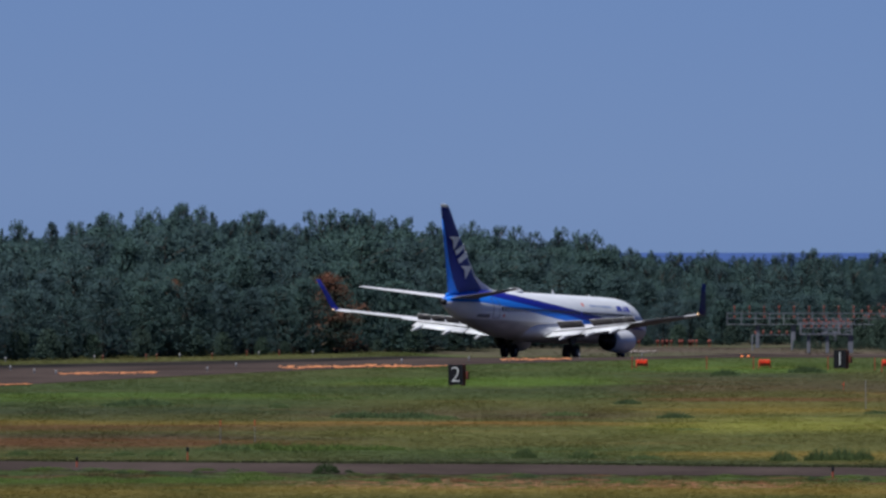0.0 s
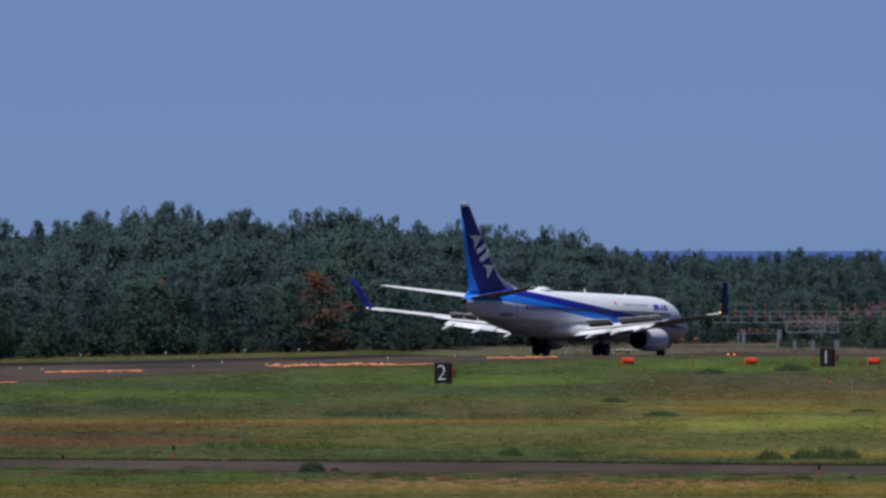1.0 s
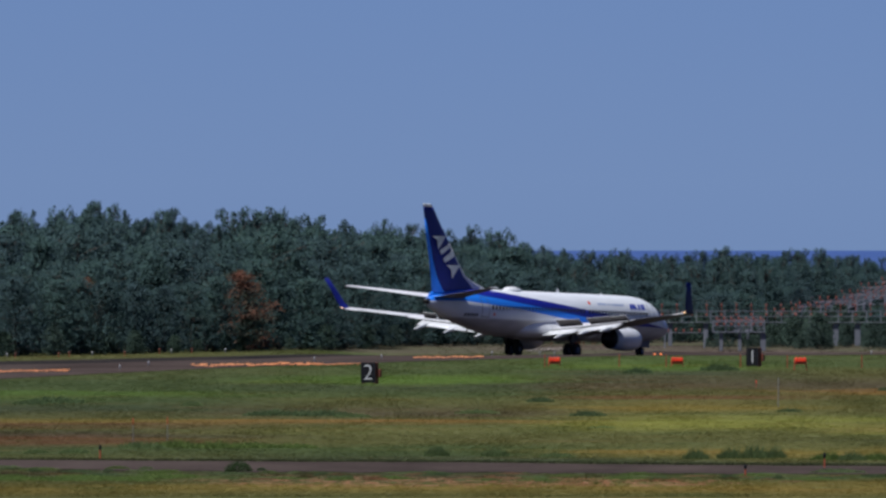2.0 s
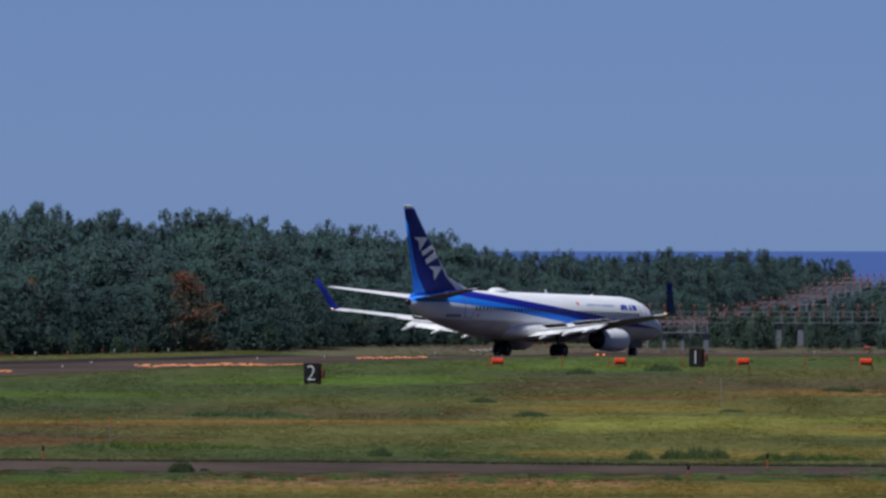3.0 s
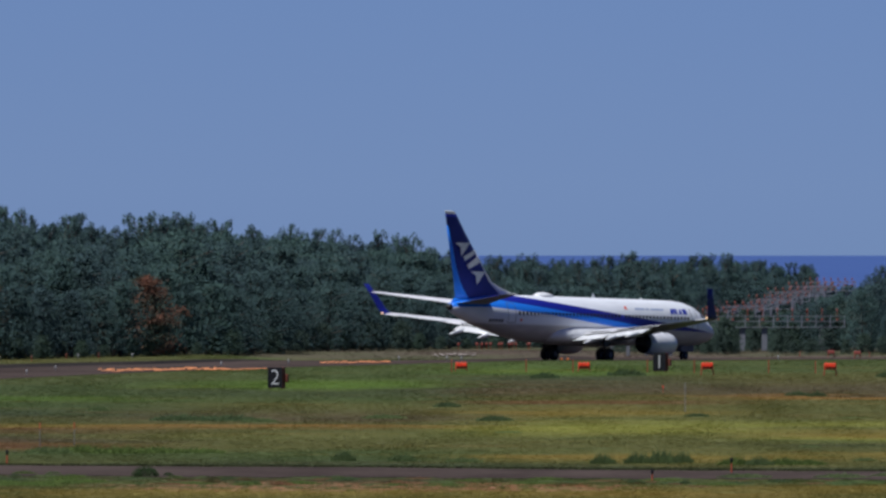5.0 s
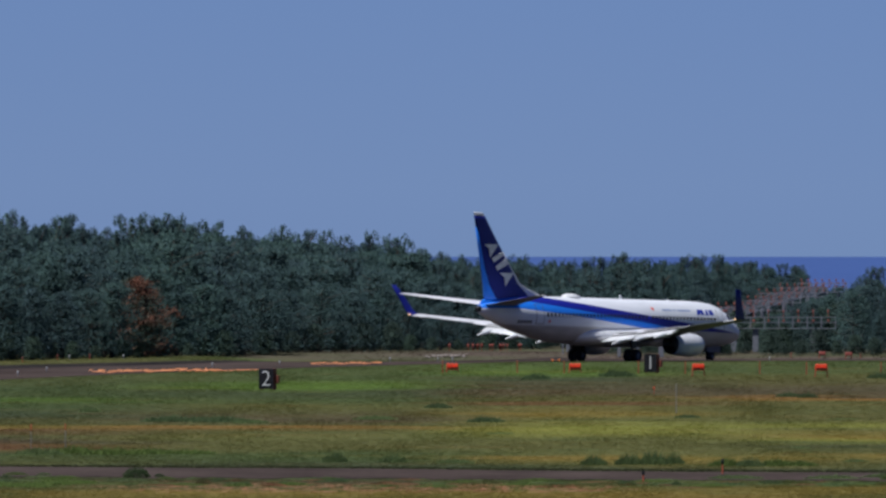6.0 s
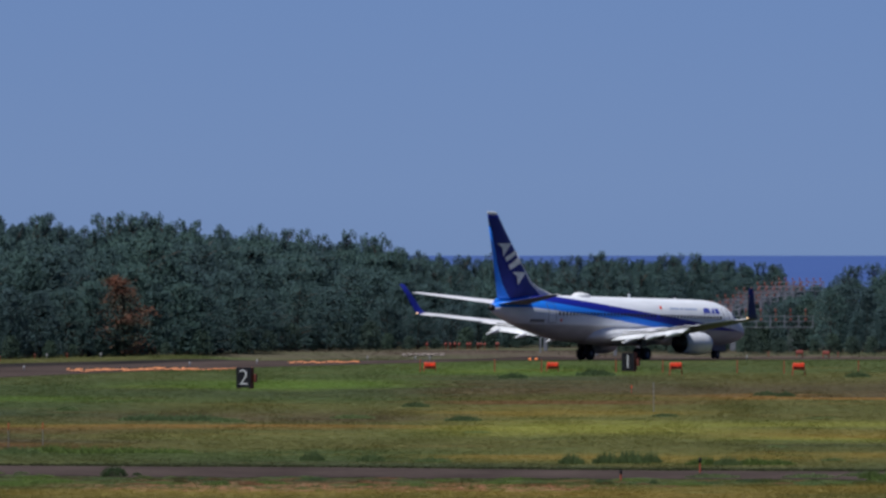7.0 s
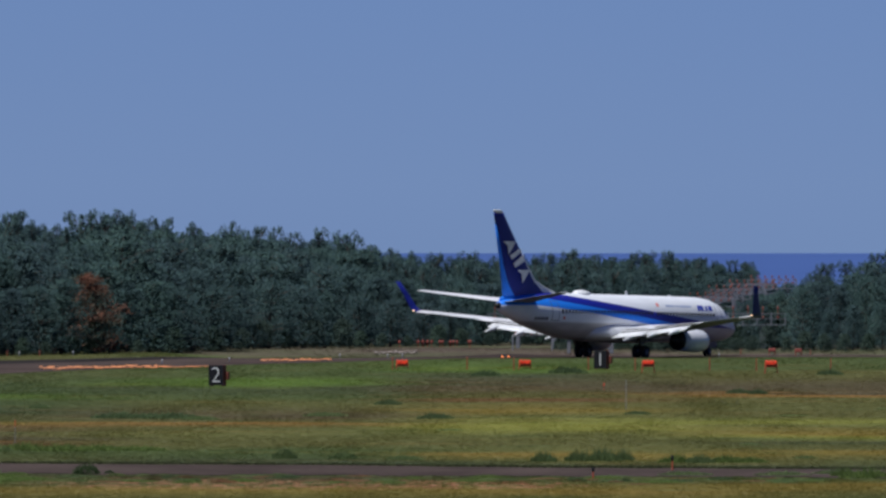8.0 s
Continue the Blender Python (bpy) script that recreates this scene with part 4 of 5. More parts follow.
    part("tail_band", loft([wing_loop(z, a, b, 0, th, True) for z, a, b, th in ((4.20, -15.0, -18.55, 0.66), (4.55, -15.2, -18.30, 0.55), (4.74, -15.5, -17.95, 0.46))]), BLUE, fin, "mid-blue band at the foot of the fin")
    # the tail emblem: plain white shapes that climb along the leading edge
    for side in (-1, 1):
        for cx, cz, s in ((-17.05, 9.10, 1), (-15.92, 7.98, 0), (-14.74, 6.74, 1)):
            y = side * 0.23
            th = 0.03 * side
            def at(u, v):
                return (cx + u * 0.68 + v * 0.80, cz - u * 0.82 + v * 0.30)
            if s:
                strokes = ([at(-0.66, -1.0), at(-0.10, -0.55), at(0.66, -1.0), at(0.02, 1.0)],)
            else:
                strokes = ([at(-0.62, -1.0), at(-0.2, -1.0), at(-0.30, 1.0), at(-0.62, 1.0)], [at(0.2, -1.0), at(0.62, -1.0), at(0.62, 1.0), at(0.06, 1.0)])
            for k, s4 in enumerate(strokes):
                part("emblem_bar", flat_plate(s4, y + 0.004 * k * side, th), SIGN_WHITE, fin, "white tail emblem shape")
    for side in (1, -1):
        # wing
        secs = [(0.0, 6.6, -2.3, 1.75, 1.15, 0.0), (1.88, 5.5, -2.35, 1.94, 1.05, 0.0), (5.3, 3.40, -2.60, 2.24, 0.66, 0.0), (10.29, 0.58, -3.62, 2.76, 0.36, 0.04), (11.07, 0.13, -3.80, 2.84, 0.34, 0.02), (16.65, -3.20, -4.95, 3.44, 0.24, 0.04)]
        wing = part("wing", loft([wing_loop(side * y, a, b, z, th, False, dr) for y, a, b, z, th, dr in secs]), WING_GREY, t, "light grey wing with shade painted on its underside")
        shade_underside(wing, SHADED_GREY)
        # flaps, run out and drooped
        for name, rows in (("flap", ((2.05, -1.85, -3.70, 1.84, 0.20), (5.25, -2.15, -3.7, 2.13, 0.18))), ("flap", ((5.45, -2.15, -3.7, 2.14, 0.18), (9.8, -3.14, -4.36, 2.61, 0.12)))):
            part(name, loft([wing_loop(side * y, a, b, z, th, False, 0.42) for y, a, b, z, th in rows]), WHITE, wing, "white flap run out and drooped")
        part("aileron", loft([wing_loop(side * y, a, b, z, th, False, -0.04) for y, a, b, z, th in ((11.17, -3.24, -3.94, 2.86, 0.09), (15.38, -4.245, -4.845, 3.29, 0.08))]), WHITE, wing)
        for y, x0, z in ((3.9, -1.1, 1.64), (6.6, -1.75, 1.94), (9.1, -2.4, 2.20)):
            me = lathe([(-3.5, 0.03), (-2.9, 0.11), (-1.6, 0.16), (-0.2, 0.13), (0.6, 0.03)], 12)
            for v in me.vertices:
                v.co = Vector((v.co.x + x0, v.co.y + side * y, v.co.z * 1.25 + z + 0.20 * (v.co.x + 1.5)))
            part("flap_fairing", me, WHITE, wing)
        # spoilers: hinged plates before the flaps
        for (x0, y0, z0), (x1, y1, z1), chord in (((-1.05, 2.35, 2.18), (-1.20, 4.70, 2.31), 0.95), ((-1.30, 5.55, 2.40), (-1.62, 6.65, 2.50), 0.86), ((-1.65, 6.70, 2.50), (-1.97, 7.80, 2.60), 0.82), ((-2.00, 7.85, 2.60), (-2.30, 8.95, 2.69), 0.78), ((-2.33, 9.00, 2.70), (-2.62, 10.10, 2.78), 0.74)):
            span = math.hypot(x1 - x0, y1 - y0)
            plate = bmesh.new()
            box(plate, -chord, 0.0, -span / 2, span / 2, 0.0, 0.045, 0.012)
            for v in plate.verts:
                v.co.z += side * v.co.y * (z1 - z0) / span
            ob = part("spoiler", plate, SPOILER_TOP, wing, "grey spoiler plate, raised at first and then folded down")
            shade_underside(ob, SPOILER_SHADE)
            SPOILERS.append((ob, ((x0 + x1) / 2, side * (y0 + y1) / 2, (z0 + z1) / 2), -side * math.degrees(math.atan2(x1 - x0, y1 - y0))))
        # winglet
        wl_secs = [(16.65, -3.20, -4.95, 3.43, 0.0), (16.90, -3.65, -5.05, 3.56, 0.0), (17.07, -4.1, -5.3, 3.89, 0.0), (17.42, -4.9, -5.85, 4.99, 0.0), (17.78, -5.68, -6.40, 5.97, 0.0)]
        loops = []
        for k, (y, a, b, z, _) in enumerate(wl_secs):
            tilt = min(1.0, k / 2.0)
            loop = []
            for u, v in FOIL:
                h = v * (0.14 - 0.02 * k) / 1.5
                loop.append((a + (b - a) * u, side * (y - h * tilt), z + h * (1 - tilt)))
            loops.append(loop)
        part("winglet", loft(loops), NAVY, wing, "navy blended winglet")
        part("tip_lamp", lathe([(-5.14, 0.02), (-5.07, 0.045), (-4.96, 0.05), (-4.87, 0.02)], 10, "x", (0, side * 16.80, 3.50)), TIP_GLOW, wing, "lit amber-white wingtip lamp")
        # tailplane
        secs = [(0.3, -13.7, -18.1, 4.28, 0.36), (0.9, -14.2, -18.1, 4.35, 0.32), (7.05, -18.75, -20.25, 5.08, 0.13)]
        tail = part("tailplane", loft([wing_loop(side * y, a, b, z, th) for y, a, b, z, th in secs]), WING_GREY, t, "light grey tailplane with shade painted on its underside")
        shade_underside(tail, SHADED_GREY)
        # engine
        c = (-0.5, side * 4.83, 1.36)
        nac = part("engine", lathe([(3.30, 0.80), (3.36, 0.87), (4.4, 0.95), (5.2, 0.99), (6.0, 0.99), (6.75, 0.93), (7.10, 0.83)], 32, "x", c), COWL, t, "grey-white engine cowling")
        part("intake_lip", lathe([(7.05, 0.83), (7.20, 0.80), (7.21, 0.75), (7.05, 0.71)], 32, "x", c), STEEL, nac, "bare metal intake lip")
        part("nozzle", lathe([(3.05, 0.42), (3.12, 0.46), (3.26, 0.83), (3.36, 0.84)], 28, "x", c), DARK_METAL, nac, "dark exhaust nozzle")
        part("exhaust_cone", lathe([(2.1, 0.03), (2.5, 0.2), (2.99, 0.36)], 20, "x", c), DARK_METAL, nac)
        part("pylon", loft([wing_loop(z, a, b, 0, 0.42, True) for z, a, b in ((1.9, 5.8, 1.0), (2.35, 5.3, 0.4), (2.65, 4.2, 0.6))]), COWL, nac)
        for v in nac.children[-1].data.vertices:
            v.co.y += side * 4.83
        # main gear
        leg = bmesh.new()
        rod(leg, (0, side * 2.86, 0.31), (0.0, side * 2.75, 2.0), 0.13, 0.16, 12)
        rod(leg, (0, side * 2.35, 0.31), (0, side * 3.37, 0.31), 0.08, None, 10)
        rod(leg, (0.0, side * 2.75, 1.1), (0.9, side * 1.7, 1.75), 0.06, None, 8)
        part("main_gear_leg", leg, DARK_METAL, t)
        part("gear_door", flat_plate([(-0.35, 0.95), (0.35, 0.95), (0.45, 1.85), (-0.45, 1.85)], side * 3.05, 0.05), SHADED_GREY, t)
        for y in (2.43, 3.29):
            WHEELS.append((wheel(t, 0.58, 0.42), (0.0, side * y, 0.33), 0.58))
    nose = bmesh.new()
    rise = 15.6 * math.tan(radians(1.6)) - 0.26
    rod(nose, (15.6, 0, rise + 0.34), (15.75, 0, 1.7), 0.08, 0.11, 10)
    rod(nose, (15.6, -0.3, rise + 0.34), (15.6, 0.3, rise + 0.34), 0.06, None, 8)
    part("nose_gear_leg", nose, GALVANISED, t)
    for side in (-1, 1):
        part("gear_door", flat_plate([(14.6, 0.85), (16.4, 0.85), (16.5, 1.45), (14.5, 1.40)], side * 0.45, 0.04), SHADED_GREY, t)
        WHEELS.append((wheel(t, 0.345, 0.20), (15.6, side * 0.2, rise + 0.345), 0.345))
    return t


def wheel(t, r, w):
    ob = part("wheel", lathe([(-w / 2 + 0.02, r * 0.52), (-w / 2, r * 0.72), (-w / 2 + 0.03, r * 0.92), (-w / 4, r), (w / 4, r), (w / 2 - 0.03, r * 0.92), (w / 2, r * 0.72), (w / 2 - 0.02, r * 0.52)], 28, "y"), TYRE, t)
    part("rim", lathe([(-w / 2 - 0.01, r * 0.2), (-w / 2 + 0.03, r * 0.5), (w / 2 - 0.03, r * 0.5), (w / 2 + 0.01, r * 0.2)], 12, "y", (0, 0, 0), False), GALVANISED, ob)
    return ob


EMBLEM_BLUE = plain("emblem_blue", (0.03, 0.05, 0.34), 0.45, 0.0, 0.2)
CAPTION_GREY = plain("dark_grey_print", (0.09, 0.09, 0.10), 0.5)
GREY_BLUE = plain("pale_blue_print", (0.35, 0.42, 0.60), 0.4)
TIP_GLOW = glow("lit_tip_lamp", (1.0, 0.62, 0.30), 1.8)
AIRLINER = airliner()


# ---- signs, lights and markers on the airfield ----
def digit_mesh(text, size):
    cu = bpy.data.curves.new("digit", "FONT")
    cu.body, cu.size, cu.extrude, cu.align_x, cu.align_y, cu.offset = text, size, 0.012, "CENTER", "CENTER", -0.036
    ob = bpy.data.objects.new("digit", cu)
    scene.collection.objects.link(ob)
    me = bpy.data.meshes.new_from_object(ob.evaluated_get(bpy.context.evaluated_depsgraph_get()))
    bpy.data.objects.remove(ob)
    me.transform(Matrix.Rotation(radians(90), 4, "X"))
    return me


def distance_sign(text, place, w, h, turn):
    t = thing("distance_sign", place, "black distance board, white figure " + text + ", rusty red frame", "sign", "", turn)
    deep = 0.55
    bm = box(bmesh.new(), -w / 2, w / 2, 0, deep, 0.06, h, 0.02)
    part("cabinet", bm, SIGN_RUST, t, "rusty red steel cabinet")
    part("panel", box(bmesh.new(), -w / 2 - 0.005, w / 2 - 0.012, -0.03, 0.0, 0.065, h + 0.003, 0.008), BLACK, t, "black sign panel")
    d = part("figure", digit_mesh(text, h * 1.05), SIGN_WHITE, t, "white figure")
    d.location = (0, -0.045, h * 0.5)
    for x in (-w / 2 + 0.12, w / 2 - 0.12):
        part("foot", box(bmesh.new(), x - 0.08, x + 0.08, 0.05, deep - 0.05, 0, 0.07, 0.01), SIGN_RUST, t)
    part("bracket", box(bmesh.new(), w / 2, w / 2 + 0.22, deep - 0.25, deep + 0.1, h * 0.3, h * 0.68, 0.03), SIGN_RUST, t)
    return t


distance_sign("2", spot(-4.55, 1697), 1.12, 1.50, -22)
distance_sign("1", spot(11.45, 1853), 1.06, 1.45, -24)


def slope_light(place, leg):
    """A slope-indicator box: a rounded housing with three dark lens openings, on short legs."""
    t = thing("slope_indicator", place, "bright orange approach slope light box on short legs", "approach light", "row of slope indicator lights")
    top = leg + 0.40
    outline = [(-0.46, leg + 0.10), (-0.42, leg), (0.42, leg), (0.46, leg + 0.10), (0.46, top - 0.14), (0.42, top - 0.05), (0.33, top), (-0.33, top), (-0.42, top - 0.05), (-0.46, top - 0.14)]
    part("housing", loft([[(x * k, y, leg + (z - leg) * k) for x, z in outline] for y, k in ((-0.56, 0.94), (-0.52, 1.0), (0.55, 1.0), (0.60, 0.9))], False), ORANGE, t)
    for x in (-0.28, 0.0, 0.28):
        part("lens_opening", box(bmesh.new(), x - 0.11, x + 0.11, -0.585, -0.555, leg + 0.07, leg + 0.18, 0.012), DARK_METAL, t, "dark lens opening")
    for x in (-0.30, 0.0, 0.30):
        part("lamp_tube", lathe([(-0.60, 0.12), (-0.58, 0.155), (0.52, 0.155), (0.56, 0.10)], 14, "y", (x, 0, top - 0.04)), ORANGE, t)
    part("hood", box(bmesh.new(), -0.40, 0.40, -0.74, -0.55, leg + 0.21, leg + 0.245, 0.012), ORANGE, t)
    for x in (-0.42, 0.42):
        for y in (-0.45, 0.45):
            part("leg", rod(bmesh.new(), (x, y, leg + 0.05), (x * 1.12, y * 1.1, 0), 0.04, None, 8), RUST, t)
    return t


slope_light(spot(3.20, 1856), 0.20)
slope_light(spot(8.31, 1851), 0.24)
tall = slope_light(spot(13.44, 1818), 0.46)
copy_thing(tall, pose(*spot(18.56, 1814)))


def stake(name, place, h, r, material, label, category, group, cap=None, capped=0.0):
    t = thing(name, place, label, category, group)
    part("post", rod(bmesh.new(), (0, 0, 0), (0, 0, h), r, r * 0.9, 8), material, t)
    if cap:
        part("cap", lathe([(h - capped, r * 1.1), (h - capped * 0.6, r * 1.7), (h, r * 1.6), (h + 0.03, r * 0.7)], 12, "z"), cap, t)
    return t


def stakes():
    first = stake("marker_stake", spot(2.80, 1850), 0.98, 0.045, RUST, "thin weathered orange marker stake in the grass", "marker stake", "stakes beside the slope lights")
    for b, d in ((5.9, 1850), (7.85, 1846), (10.95, 1846), (12.9, 1840), (16.0, 1840), (17.95, 1834), (21.05, 1834), (24.0, 1834)):
        copy_thing(first, pose(*spot(b, d)))
    edge = stake("taxiway_light", spot(-15.72, 1232), 0.75, 0.042, DULL_ORANGE, "orange taxiway edge post with a black cap", "edge light", "taxiway edge posts", BLACK, 0.24)
    copy_thing(edge, pose(*spot(14.45, 1196)))
    short = stake("taxiway_light", spot(11.15, 1165), 0.52, 0.042, DULL_ORANGE, "short orange taxiway edge post with a black cap", "edge light", "taxiway edge posts", BLACK, 0.2)
    copy_thing(short, pose(*spot(-20.33, 1208)))
    wand = stake("snow_pole", spot(-14.35, 1306), 1.40, 0.017, GALVANISED, "thin pale pole with an orange-red tip", "pole", "thin poles in the turf", DULL_ORANGE, 0.35)
    copy_thing(wand, pose(*spot(-12.92, 1308)))
    stake("pale_pole", spot(12.52, 1522), 1.85, 0.022, GALVANISED, "thin pale grey pole standing in the turf", "pole", "")
    stake("survey_marker", spot(11.6, 1660), 0.50, 0.026, RUST, "short stake with a bright orange-red ball tip", "marker stake", "", ORANGE, 0.18)
    white = stake("runway_light", spot(-23.3, 1952 - 30), 0.36, 0.035, GALVANISED, "white domed runway edge light on a short stem", "runway light", "runway edge lights", DULL_WHITE, 0.2)
    for b, d in ((-19.6, 1946), (-16.05, 1966), (-12.75, 1996), (-10.5, 2002), (-23.1, 1836), (-22.1, 1803), (-21.2, 1790), (-14.9, 1822), (-6.8, 1905), (-13.7, 1862), (2.6, 2000), (3.2, 2000), (-4.0, 1930), (16.4, 2042), (0.6, 1978)):
        copy_thing(white, pose(*spot(b, d)))
    red = stake("forest_stake", spot(-19.25, 1940), 0.42, 0.034, RUST, "weathered orange stake at the edge of the grass strip", "marker stake", "orange stakes along the grass strip", LAMP_RED, 0.16)
    for b, d in ((-17.45, 1948), (-17.0, 1956), (-14.7, 1962), (-13.25, 1990), (-11.9, 1998), (17.3, 2060), (20.2, 2058)):
        copy_thing(red, pose(*spot(b, d)))
    # low lamps along the forest's foot
    t = thing("low_approach_lamp", spot(3.08, 2102), "low haze-dulled red approach lamp on a short stem", "approach light", "low lamps before the forest")
    part("stem", rod(bmesh.new(), (0, 0, 0), (0, 0, 0.36), 0.03, None, 6), RUST, t)
    part("lamp_head", lathe([(0.32, 0.05), (0.36, 0.10), (0.54, 0.115), (0.60, 0.06)], 10, "z"), LOW_LAMP, t)
    for b, d in ((3.86, 2104), (4.06, 2103), (4.25, 2105), (4.42, 2104), (4.77, 2104), (4.88, 2106), (5.20, 2103), (5.33, 2105), (5.48, 2104), (5.98, 2104), (6.04, 2106)):
        copy_thing(t, pose(*spot(b, d)))
    for b, d in ((18.6, 2058), (19.7, 2056)):
        t = thing("light_box", spot(b, d), "dull red-orange equipment box on legs", "equipment box", "red boxes near the pier")
        part("housing", box(bmesh.new(), -0.30, 0.30, -0.25, 0.25, 0.28, 0.58, 0.06), LOW_LAMP, t)
        for x in (-0.25, 0.25):
            part("leg", rod(bmesh.new(), (x, 0, 0), (x, 0, 0.32), 0.04, None, 8), RUST, t)
    for b in (7.37, 7.63):
        t = thing("inset_light", spot(b, 2034), "lit amber runway guard lamp on the pavement edge", "runway light", "lit amber guard lamps")
        part("body", lathe([(0, 0.2), (0.06, 0.2), (0.08, 0.12)], 12, "z"), RUST, t)
        part("lens", lathe([(0.07, 0.08), (0.14, 0.10), (0.21, 0.04)], 12, "z"), AMBER, t)


AMBER = glow("lit_amber_lens", (1.0, 0.30, 0.07), 0.5)
stakes()


# ---- grass ----
def blades(rnd, count, rx, ry, h0, h1, w, spread):
    """Verts and faces of upright tapering blades over an ellipse."""
    a, r = rnd.uniform(0, 2 * np.pi, count), np.sqrt(rnd.uniform(0, 1, count))
    x, y = rx * r * np.cos(a), ry * r * np.sin(a)
    h = rnd.uniform(h0, h1, count) * (1.1 - 0.8 * r)
    lx, ly = rnd.normal(0, spread, count) * h, rnd.normal(0, spread, count) * h
    t = rnd.uniform(0, np.pi, count)
    ux, uy = np.cos(t) * w, np.sin(t) * w
    z = np.zeros(count)
    v = np.stack([np.stack([x - ux, y - uy, z], 1), np.stack([x + ux, y + uy, z], 1), np.stack([x + lx, y + ly, h], 1)], 1).reshape(-1, 3)
    f = np.arange(count * 3).reshape(-1, 3)
    return v, f


def weed_clumps():
    rnd = np.random.RandomState(3)
    kinds = []
    for k, (mat, lean) in enumerate(((WEED, 0.25), (WEED, 0.35), (FRESH, 0.3), (BLADES, 0.35), (DRY, 0.5), (DARK_WEED, 0.3))):
        v, f = blades(rnd, 720, 1.0, 1.0, 0.35, 1.0, 0.038, lean)
        me = mesh_of("weed_clump", v.tolist(), f.tolist())
        me.materials.append(mat)
        kinds.append(me)
    # kind, bearing, distance, width, height
    rows = [(0, -17.6, 1545, 3.6, 0.5), (0, -18.6, 1540, 2.0, 0.3), (0, -1.7, 1250, 1.15, 0.62), (1, 0.75, 1248, 1.3, 0.5), (1, 3.3, 1243, 1.7, 0.32), (0, 9.1, 1236, 1.2, 0.66),
            (0, 10.6, 1238, 1.4, 0.70), (0, 11.6, 1238, 1.6, 0.85), (0, 12.4, 1240, 1.0, 0.7), (2, 14.6, 1232, 1.6, 0.5), (0, 15.6, 1230, 1.3, 0.55), (2, 16.7, 1232, 1.8, 0.45), (2, 17.7, 1232, 1.6, 0.35), (2, 22.6, 1168, 2.4, 0.55), (2, 21.6, 1172, 1.2, 0.5),
            (0, -8.6, 1465, 3.0, 0.45), (0, -6.4, 1462, 3.2, 0.45), (0, -7.4, 1466, 2.5, 0.35), (1, -5.2, 1455, 2.0, 0.3), (0, 2.6, 1555, 1.6, 0.42), (0, 4.6, 1462, 2.0, 0.42), (1, 0.0, 1478, 2.4, 0.3), (0, 6.7, 1790, 1.9, 0.5), (0, 10.1, 1815, 2.6, 0.62),
            (1, -14.0, 1287, 2.2, 0.45), (2, -12.6, 1290, 2.6, 0.5), (2, -11.0, 1285, 2.8, 0.45), (2, -9.4, 1288, 2.8, 0.38), (2, -7.8, 1288, 2.6, 0.3), (1, -16.8, 1262, 1.4, 0.3), (1, -18.4, 1262, 1.2, 0.28), (1, -22.7, 1262, 1.1, 0.35),
            (2, -15.0, 1192, 1.1, 0.2), (2, -21.6, 1197, 2.2, 0.2), (1, -13.8, 1191, 0.7, 0.18), (0, 17.2, 1640, 1.6, 0.36), (0, 18.0, 1632, 1.2, 0.42), (0, 21.0, 1800, 1.8, 0.5), (1, -11.9, 1530, 1.2, 0.3), (0, 21.2, 1182, 2.0, 0.3), (0, 15.0, 1176, 2.4, 0.28), (0, 19.0, 1176, 2.4, 0.28),
            (1, -19.6, 1197, 1.4, 0.16), (0, 13.0, 1490, 1.4, 0.26), (1, 20.0, 1250, 1.1, 0.2)]
    # far clumps are a darker, coarser weed
    rows = [(5 if k == 0 and d > 1400 else k, b, d, w, h * 1.05 if d > 1400 else h) for k, b, d, w, h in rows]
    # hummocks of rank and dry grass along the near verge
    for i in range(120):
        b = rnd.uniform(-25, 26)
        near_verge = np.interp(b, [q[0] for q in TAXI_NEAR], [q[1] for q in TAXI_NEAR])
        k = int(rnd.choice((1, 2, 3, 3, 4, 5)))
        rows.append((k, b, near_verge - rnd.uniform(2, 30), rnd.uniform(0.5, 2.2), rnd.uniform(0.06, 0.12) if k == 4 else rnd.uniform(0.08, 0.22)))
    for i in range(40):
        rows.append((int(rnd.choice((1, 3, 3, 3))), rnd.uniform(-25, 26), rnd.uniform(1260, 1800), rnd.uniform(0.6, 2.2), rnd.uniform(0.05, 0.12)))
    for i in range(26):
        rows.append((2, rnd.uniform(-24.5, -11.5), rnd.uniform(1142, 1166), rnd.uniform(0.9, 2.4), rnd.uniform(0.10, 0.19)))
    for k, b, d, w, h in rows:
        ob = new("weed_clump", kinds[k])
        tagged(ob, "fresh green tuft of long grass in the turf" if k == 2 else "dry straw-brown tuft of trampled grass on the verge" if k == 4 else "olive tuft of longer grass in the turf" if k == 3 else "dark green clump of tall weeds in the turf", "weeds", "weed clumps in the turf")
        ob.matrix_world = pose(*spot(b, d), 0, 0, rnd.uniform(0, 360)) @ Matrix.Diagonal((w * 0.58, w * 0.58, h * 1.25, 1))


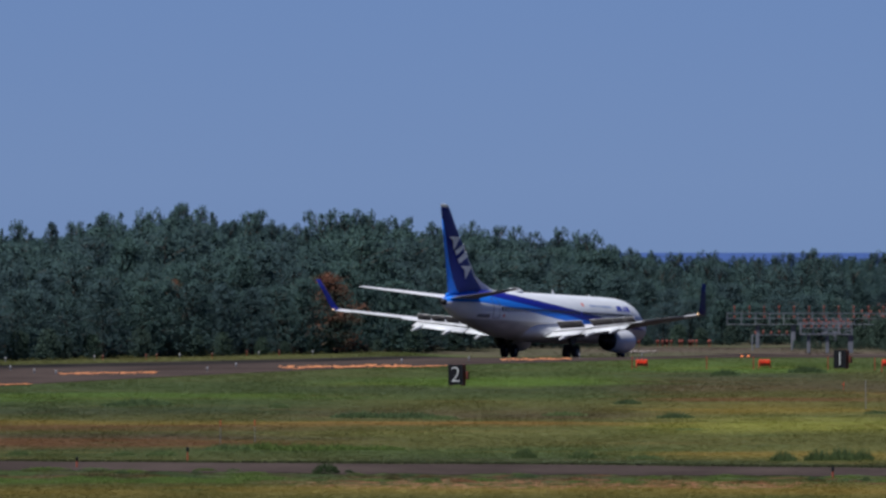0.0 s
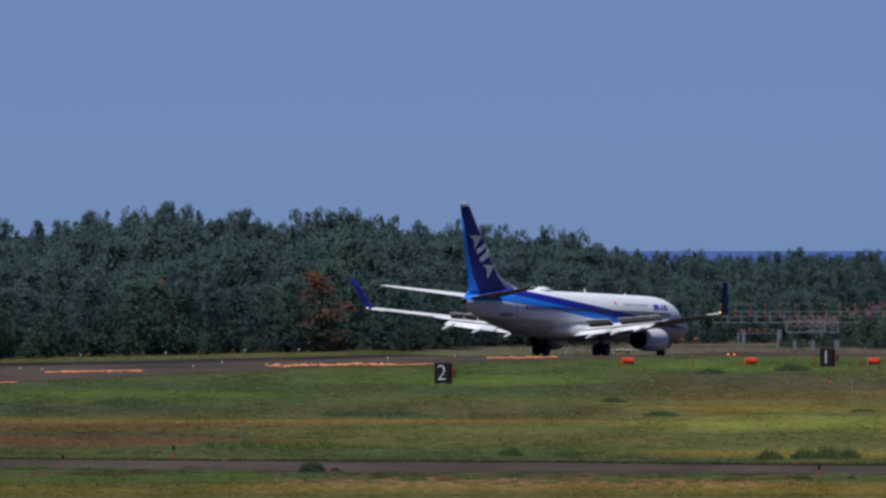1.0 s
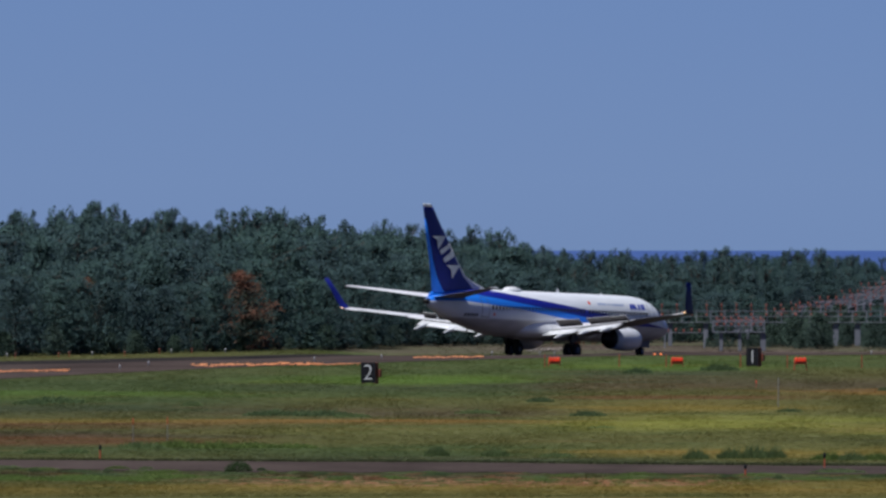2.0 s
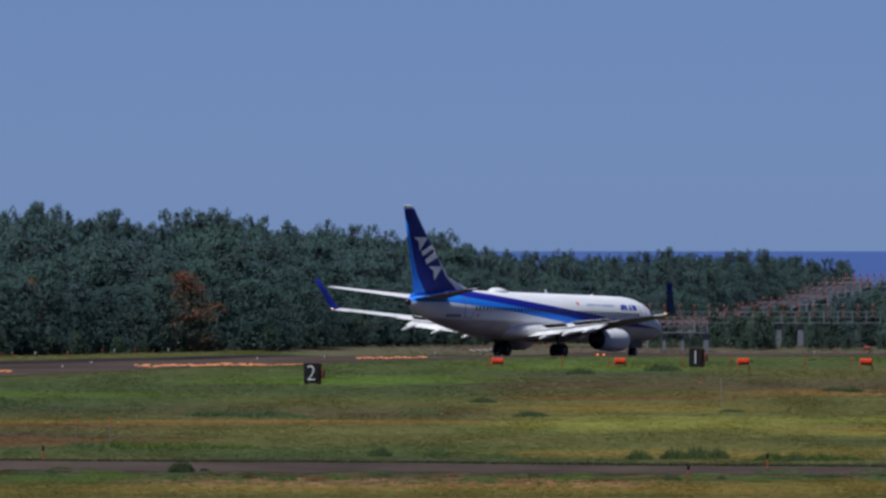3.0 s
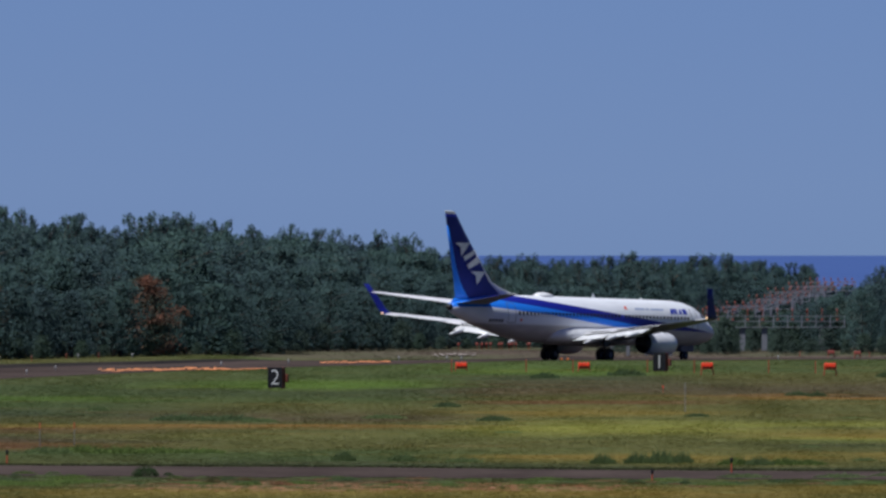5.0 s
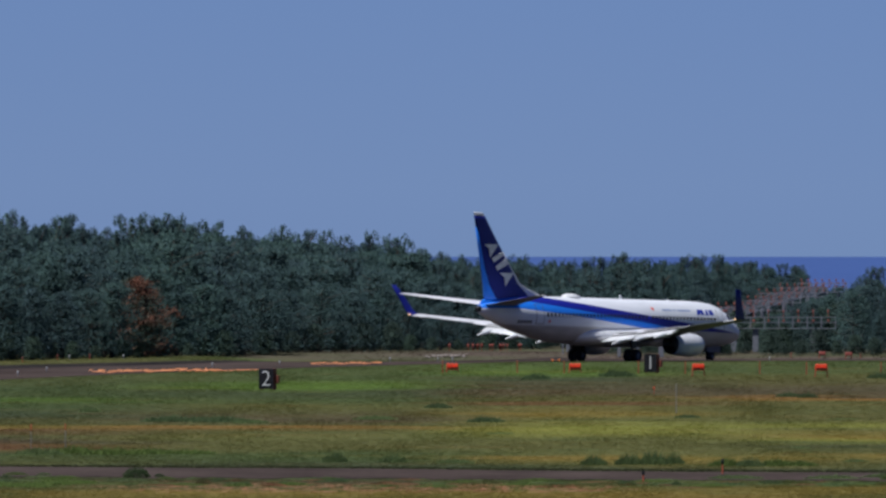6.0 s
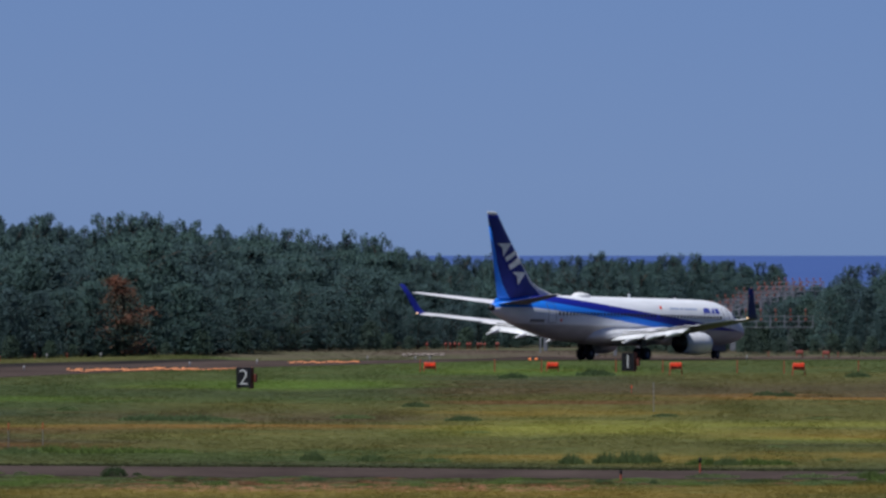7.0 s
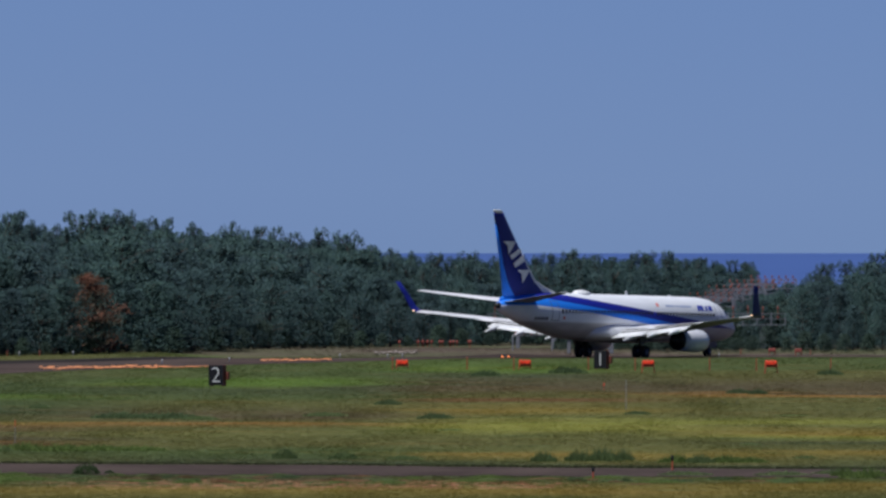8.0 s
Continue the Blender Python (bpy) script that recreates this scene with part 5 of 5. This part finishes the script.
def turf():
    """Short uneven grass over the whole field, left out where the pavements and the mirage band lie."""
    rnd = np.random.RandomState(11)
    verts, count = [], 150000
    d = 1085 + (rnd.uniform(0, 1, count) ** 1.15) * 1015
    b = rnd.uniform(-24.5, 25.5, count)
    lines = [np.array(q, float) for q in (TAXI_NEAR, TAXI_FAR, RUN_NEAR, MIRAGE_FAR, FOREST_EDGE)]
    tn, tf, rn, sf, fe = [np.interp(b, q[:, 0], q[:, 1]) for q in lines]
    keep = ~((d > tn - 0.5) & (d < tf + 0.5)) & ~((d > rn - 0.5) & (d < sf + 0.5)) & (d < fe - 1)
    b, d = b[keep], d[keep]
    n = len(b)
    tall = np.array([noise.noise((float(p) * 0.35, float(q) * 0.012, 0.0)) for p, q in zip(b, d)])
    h = (0.026 + 0.045 * tall) * rnd.uniform(0.5, 1.5, n)
    h = np.clip(h, 0.02, 0.4)
    x = b * d / 1000
    out = []
    for k in range(3):
        t, o = rnd.uniform(-0.6, 0.6, n), rnd.normal(0, 0.16, (2, n))
        w = rnd.uniform(0.05, 0.13, n)
        px, py = x + o[0], d + o[1]
        ux, uy = np.cos(t) * w, np.sin(t) * w
        lx, ly = rnd.normal(0, 0.22, n), rnd.normal(0, 0.22, n)
        zero = np.array([terrain(p, q) for p, q in zip(x, d)])
        out.append(np.stack([np.stack([px - ux, py - uy, zero], 1), np.stack([px + ux, py + uy, zero], 1), np.stack([px + lx, py + ly, zero + h * rnd.uniform(0.6, 1.1, n)], 1)], 1).reshape(-1, 3))
    v = np.concatenate(out)
    f = np.arange(len(v)).reshape(-1, 3)
    ob = part("grass", mesh_of("grass", v.tolist(), f.tolist()), BLADES, None)
    tagged(ob, "short uneven green and straw-coloured airfield grass", "grass", kind="stuff")


def verge():
    """A fringe of darker blades along the taxiway's far edge."""
    rnd = np.random.RandomState(17)
    n = 9000
    b = rnd.uniform(-25, 26, n)
    line = np.array(TAXI_FAR, float)
    d = np.interp(b, line[:, 0], line[:, 1]) + np.abs(rnd.normal(0, 0.8, n))
    h, t = rnd.uniform(0.04, 0.18, n), rnd.uniform(-0.7, 0.7, n)
    x, w, z = b * d / 1000, rnd.uniform(0.03, 0.08, n), np.zeros(n)
    ux, uy = np.cos(t) * w, np.sin(t) * w
    v = np.stack([np.stack([x - ux, d - uy, z], 1), np.stack([x + ux, d + uy, z], 1), np.stack([x + rnd.normal(0, 0.08, n), d + rnd.normal(0, 0.05, n), h], 1)], 1).reshape(-1, 3)
    ob = part("verge_grass", mesh_of("verge_grass", v.tolist(), np.arange(3 * n).reshape(-1, 3).tolist()), VERGE, None)
    tagged(ob, "dark green grass fringe along the taxiway edge", "grass", kind="stuff")


def taxiway_bush():
    """A rounded bush rooted in the broken edge of the taxiway: many small leaves over a dome."""
    rnd = np.random.RandomState(23)
    n = 2600
    o = rnd.normal(size=(n, 3))
    o[:, 2] = np.abs(o[:, 2])
    o /= np.linalg.norm(o, axis=1)[:, None]
    lump = 1 + 0.16 * np.sin(5 * np.arctan2(o[:, 1], o[:, 0]) + 3 * o[:, 2])
    p = o * (rnd.uniform(0.55, 1.0, n) ** 0.5 * lump)[:, None]
    u, w = rnd.normal(size=(n, 3)) + o, rnd.normal(size=(n, 3))
    u, w = u / np.linalg.norm(u, axis=1)[:, None], w / np.linalg.norm(w, axis=1)[:, None]
    e = rnd.uniform(0.06, 0.13, (n, 1))
    v = np.stack([p - w * e * 0.5, p + w * e * 0.5, p + u * e], 1).reshape(-1, 3)
    leafy = mesh_of("bush", v.tolist(), np.arange(3 * n).reshape(-1, 3).tolist())
    leafy.materials.append(BUSH)
    for b, d, w, h in ((-9.95, 1181, 0.64, 0.46), (-9.0, 1184, 0.24, 0.16)):
        ob = new("bush", leafy)
        tagged(ob, "low rounded dark green bush at the broken edge of the taxiway", "bush", "bushes at the taxiway edge")
        ob.matrix_world = pose(*spot(b, d, 0.01), 0, 0, 90 * h) @ Matrix.Diagonal((w, w, h, 1))


VERGE = blade_material("verge_blades", (0.075, 0.085, 0.038))
weed_clumps()
taxiway_bush()
turf()
verge()

# ---- what moves ----
# seconds, place of the main wheels, heading right of the y axis
ROLL = [
    (0.0, -2.07, 1998.00, 25.60), (0.5, -0.22, 2001.73, 27.33), (1.0, 1.66, 2005.25, 28.92), (1.5, 3.56, 2008.58, 30.38), (2.0, 5.46, 2011.73, 31.69), (2.5, 7.35, 2014.73, 32.84),
    (3.0, 9.22, 2017.57, 33.82), (3.5, 11.06, 2020.27, 34.63), (4.0, 12.85, 2022.84, 35.24), (4.5, 14.60, 2025.29, 35.65), (5.0, 16.27, 2027.61, 35.86), (5.5, 17.87, 2029.83, 35.84),
    (6.0, 19.38, 2031.93, 35.59), (6.5, 20.80, 2033.92, 35.10), (7.0, 22.10, 2035.79, 34.36), (7.5, 23.28, 2037.55, 33.36), (8.0, 24.33, 2039.18, 32.08),
]


def travelled(t):
    """Metres rolled since the start: the airliner slows from 8.4 to 3.9 metres a second."""
    return 8.39 * t - 0.278 * t ** 2


def motions():
    walk(AIRLINER, [(t, pose(x, y, 0.22 + terrain(x, y), 0.5, 1.82 - 0.085 * t, 90 - heading)) for t, x, y, heading in ROLL])
    for ob, place, r in WHEELS:
        walk(ob, [(k / 15, pose(*place, 0, math.degrees(travelled(k / 15) / r), 0)) for k in range(121)])
    # the spoilers stand up after the landing and fold down in the third second
    for ob, place, sweep in SPOILERS:
        walk(ob, [(t, pose(*place, 0, lift, sweep)) for t, lift in ((0.0, 38), (1.8, 38), (2.4, 34), (2.8, 25), (3.1, 12), (3.4, 0.5), (8.0, 0.5))])


motions()
